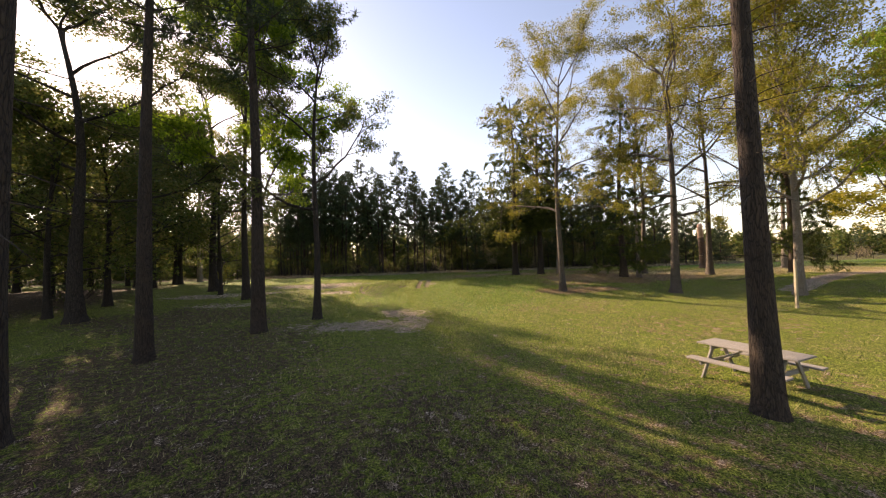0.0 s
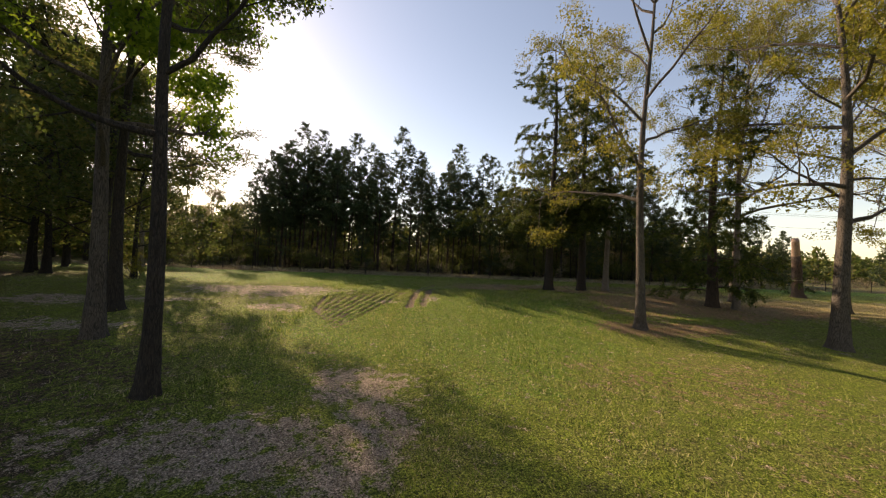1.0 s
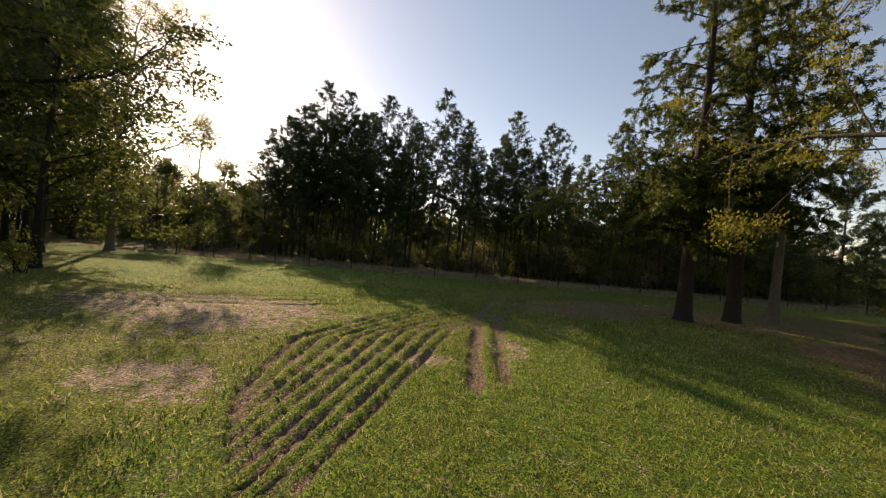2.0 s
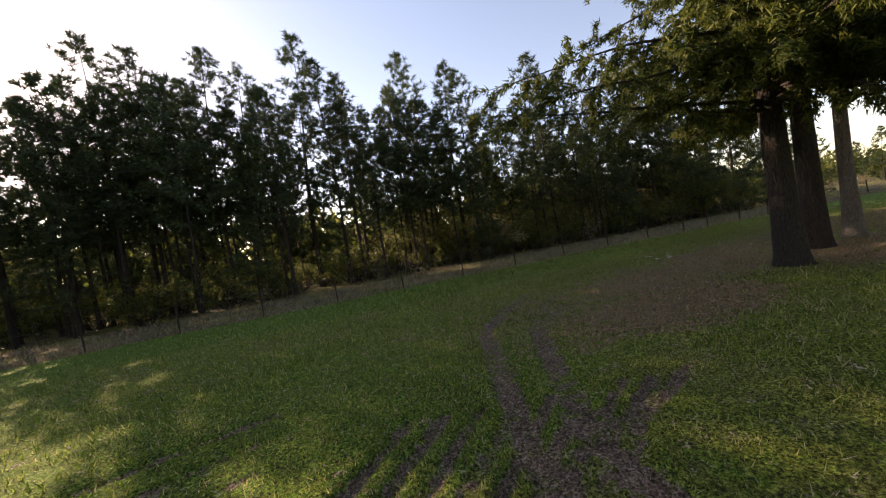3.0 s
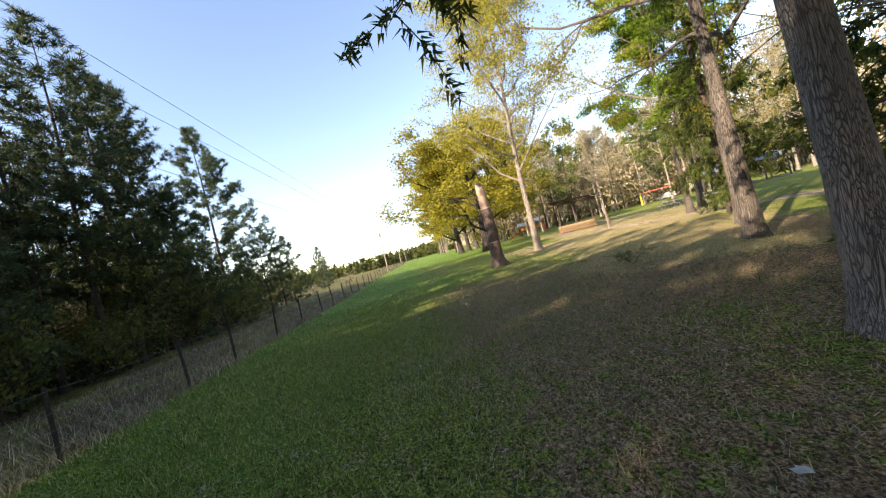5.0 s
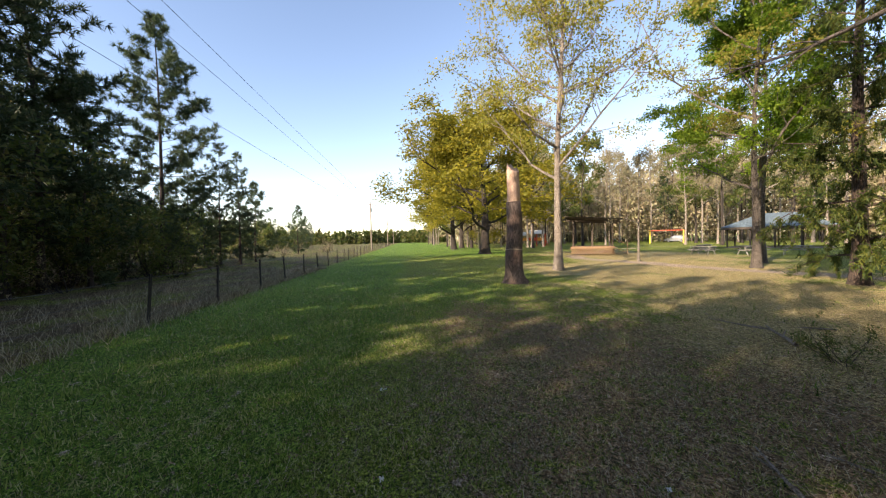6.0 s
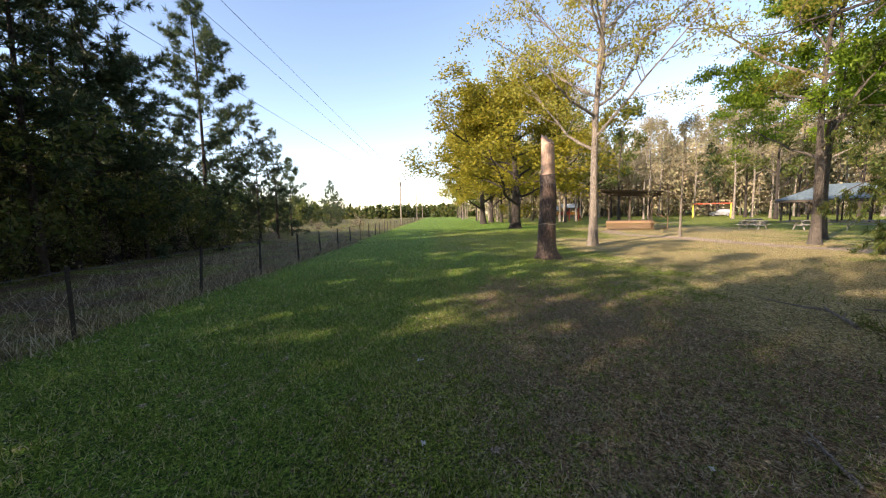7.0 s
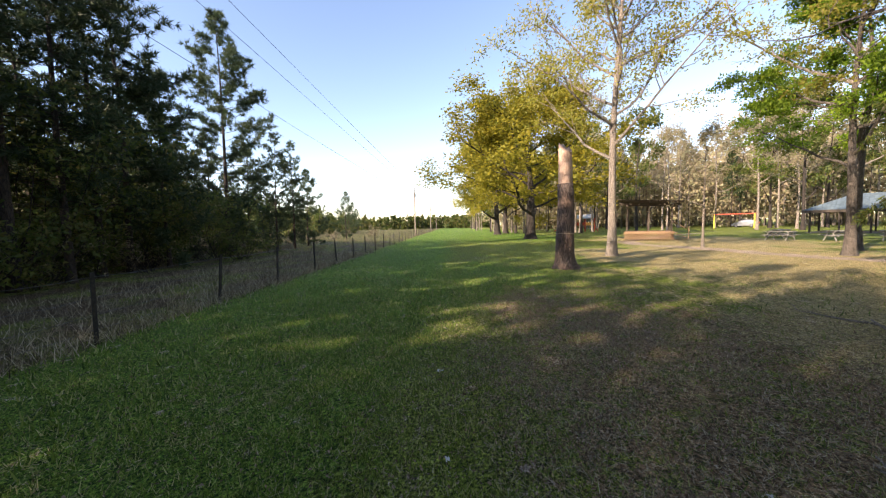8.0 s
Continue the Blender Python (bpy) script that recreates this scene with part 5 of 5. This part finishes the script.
# the long pale dead limb on the green tree beyond the path
def dead_limb(parent_name, x, y):
    r7 = random.Random(15)
    b = Builder()
    p, d = limb(b, Vector((0, 0, 7.0)), Vector((0.5, 0.78, 0.36)).normalized(), 7.6, 0.085, r7, 0.12, 0.0, 8, 7, 0.2)
    for k in range(9):
        q = along(p, 0.35 + 0.07 * k)
        pp, dd = limb(b, q, (d[4] + rand_dir(r7) * 0.9).normalized(), r7.uniform(0.9, 2.2), 0.03, r7, 0.3, 0.05, 4, 4, 0.2)
        for j in range(3):
            limb(b, along(pp, r7.uniform(0.3, 1)), (dd[2] + rand_dir(r7)).normalized(), r7.uniform(0.3, 0.8), 0.010, r7, 0.3, 0, 2, 3, 0.3)
    for ob in bpy.data.objects:
        if ob.name.startswith(parent_name) and ob.parent is None and abs(ob.location.x - x) < 0.1 and abs(ob.location.y - y) < 0.1:
            o = new("dead_limb", b.mesh("dead_limb", BARK_PALE))
            o.parent = ob
            o.rotation_euler = (0, 0, -ob.rotation_euler.z)
            o["label"] = "bare pale dead limb"


dead_limb("leafy_tree", 31.4, 14.6)

# ---- grass blades and fallen leaves ----
LANE = [(-2.5, -2.0), (-2.2, 8.0), (-3.0, 18.0), (-1.5, 27.0), (3.5, 32.0), (10.0, 32.7), (20.0, 32.5)]


def scatter(seed, n, reach):
    g = np.random.default_rng(seed)
    k = g.random(n) * (len(LANE) - 1)
    i = k.astype(int)
    lane = np.array(LANE)
    p = lane[i] + (lane[i + 1] - lane[i]) * (k - i)[:, None]
    d = np.abs(g.normal(0, 1, n)) ** 0.9 * reach
    th = g.random(n) * 2 * np.pi
    return p[:, 0] + d * np.cos(th), p[:, 1] + d * np.sin(th), g


def clearing(g, n):
    """Points on the ground round the end of the lane, thinning outwards."""
    return g.normal(18.2, 4.2, n), g.normal(32.2, 3.4, n)


def blade_mesh(name, mat, x, y, g, h0, h1, w, lean):
    n = len(x)
    z = ground_z(x, y)
    th = g.random(n) * 2 * np.pi
    h = h0 + (h1 - h0) * g.random(n)
    lx, ly = g.normal(0, lean, n) * h, g.normal(0, lean, n) * h
    cx, cy = np.cos(th) * w / 2, np.sin(th) * w / 2
    v = np.empty((n, 3, 3))
    v[:, 0] = np.stack([x + cx, y + cy, z - 0.01], -1)
    v[:, 1] = np.stack([x - cx, y - cy, z - 0.01], -1)
    v[:, 2] = np.stack([x + lx, y + ly, z + h], -1)
    return new(name, tri_mesh(name, v, mat))


x, y, g = scatter(21, 620000, 4.2)
sand, straw, rut, lush, wild, woods = ground_kinds(x, y)
tuft = wave(x, y, 7.0, 1) * wave(x, y, 17.0, 4)
keep = g.random(len(x)) < np.clip(0.20 + 0.75 * tuft + 0.25 * lush, 0, 1) * (1 - 0.8 * sand) * (1 - 0.92 * straw) * (1 - 0.92 * np.clip(rut * 1.5, 0, 1)) * (1 - 0.5 * woods)
keep &= y < FENCE_Y
x, y = x[keep][:160000], y[keep][:160000]
tagged(blade_mesh("grass", GRASS_BLADE, x, y, g, 0.03, 0.08, 0.011, 0.5), "short green lawn grass with yellowed blades", "grass", kind="stuff")
x, y, g = scatter(25, 330000, 10.0)
sand, straw, rut, lush, wild, woods = ground_kinds(x, y)
tuft = wave(x, y, 3.1, 1) * wave(x, y, 9.0, 4)
keep = g.random(len(x)) < np.clip(0.15 + 0.9 * tuft + 0.2 * lush, 0, 1) * (1 - 0.95 * sand) * (1 - 0.85 * straw) * (1 - 0.9 * np.clip(rut * 1.5, 0, 1)) * (1 - 0.6 * woods)
keep &= (y < FENCE_Y) & (seg_dist(x, y, LANE) > 3.0)
x, y = x[keep][:110000], y[keep][:110000]
tagged(blade_mesh("grass", GRASS_BLADE, x, y, g, 0.04, 0.12, 0.022, 0.45), "green lawn grass further off in the sun", "grass", kind="stuff")
x, y, g = scatter(22, 260000, 4.6)
sand, straw, rut, lush, wild, woods = ground_kinds(x, y)
keep = (g.random(len(x)) < np.clip(0.40 + 0.8 * straw + 0.3 * woods, 0, 1) * (1 - 0.45 * lush) * (1 - 0.6 * sand)) & (y < FENCE_Y)
x, y = x[keep][:80000], y[keep][:80000]
tagged(blade_mesh("dry_grass", DRY_BLADE, x, y, g, 0.02, 0.05, 0.010, 1.6), "flattened dry grass and pine straw", "grass", kind="stuff")
# the clearing at the lane's end
g = np.random.default_rng(27)
x, y = clearing(g, 330000)
sand, straw, rut, lush, wild, woods = ground_kinds(x, y)
tuft = wave(x, y, 7.0, 1) * wave(x, y, 15.0, 4)
keep = (g.random(len(x)) < np.clip(0.12 + 1.1 * tuft + 0.35 * lush, 0, 1) * (1 - 0.7 * straw)) & (y < FENCE_Y)
tagged(blade_mesh("grass", GRASS_BLADE, x[keep], y[keep], g, 0.02, 0.06, 0.009, 0.7), "short tufted grass between litter", "grass", kind="stuff")
x, y = clearing(g, 160000)
sand, straw, rut, lush, wild, woods = ground_kinds(x, y)
keep = (g.random(len(x)) < np.clip(0.3 + 0.8 * straw, 0, 1) * (1 - 0.6 * lush)) & (y < FENCE_Y)
tagged(blade_mesh("dry_grass", DRY_BLADE, x[keep], y[keep], g, 0.015, 0.045, 0.008, 2.0), "flattened dry grass and pine straw", "grass", kind="stuff")
# weeds along and beyond the fence
g = np.random.default_rng(23)
n = 42000
x = g.random(n) * 62 - 22
y = FENCE_Y + g.normal(0.2, 0.35, n)
y = np.where(g.random(n) < 0.55, FENCE_Y + 0.2 + g.random(n) * 5, y)
tagged(blade_mesh("weeds", DRY_BLADE, x, y, g, 0.06, 0.30, 0.014, 0.6), "tall dry weeds along the fence", "grass", kind="stuff")
# fallen leaves
x, y, g = scatter(24, 60000, 5.2)
x, y = (np.append(u, v) for u, v in zip((x, y), clearing(g, 70000)))
sand, straw, rut, lush, wild, woods = ground_kinds(x, y)
keep = (g.random(len(x)) < np.clip(0.26 + 0.7 * straw + 0.6 * woods + 0.5 * sand, 0, 1) * (1 - 0.35 * lush)) & (y < FENCE_Y)
x, y = x[keep], y[keep]
n = len(x)
d = g.normal(0, 1, (n, 3))
d[:, 2] *= 0.3
d /= np.linalg.norm(d, axis=1)[:, None]
side = np.cross(d, g.normal(0, 0.35, (n, 3)) + np.array((0, 0, 1)))
ln = (0.012 + 0.03 * g.random(n) ** 1.6)[:, None]
side *= ln * 0.3 / np.linalg.norm(side, axis=1)[:, None]
p = np.stack([x, y, ground_z(x, y) + 0.012 + 0.03 * g.random(n)], -1)
curl = np.stack([np.zeros(n), np.zeros(n), g.uniform(0.0, 0.012, n)], -1)
quad = np.stack([p, p + d * ln * 0.5 + side + curl, p + d * ln, p + d * ln * 0.5 - side + curl], 1)
leaves = tri_mesh("fallen_leaves", quad[:, [0, 1, 2, 0, 2, 3]].reshape(-1, 3, 3), LITTER)
tagged(new("fallen_leaves", leaves), "scattered dry brown fallen leaves", "leaves", kind="stuff")
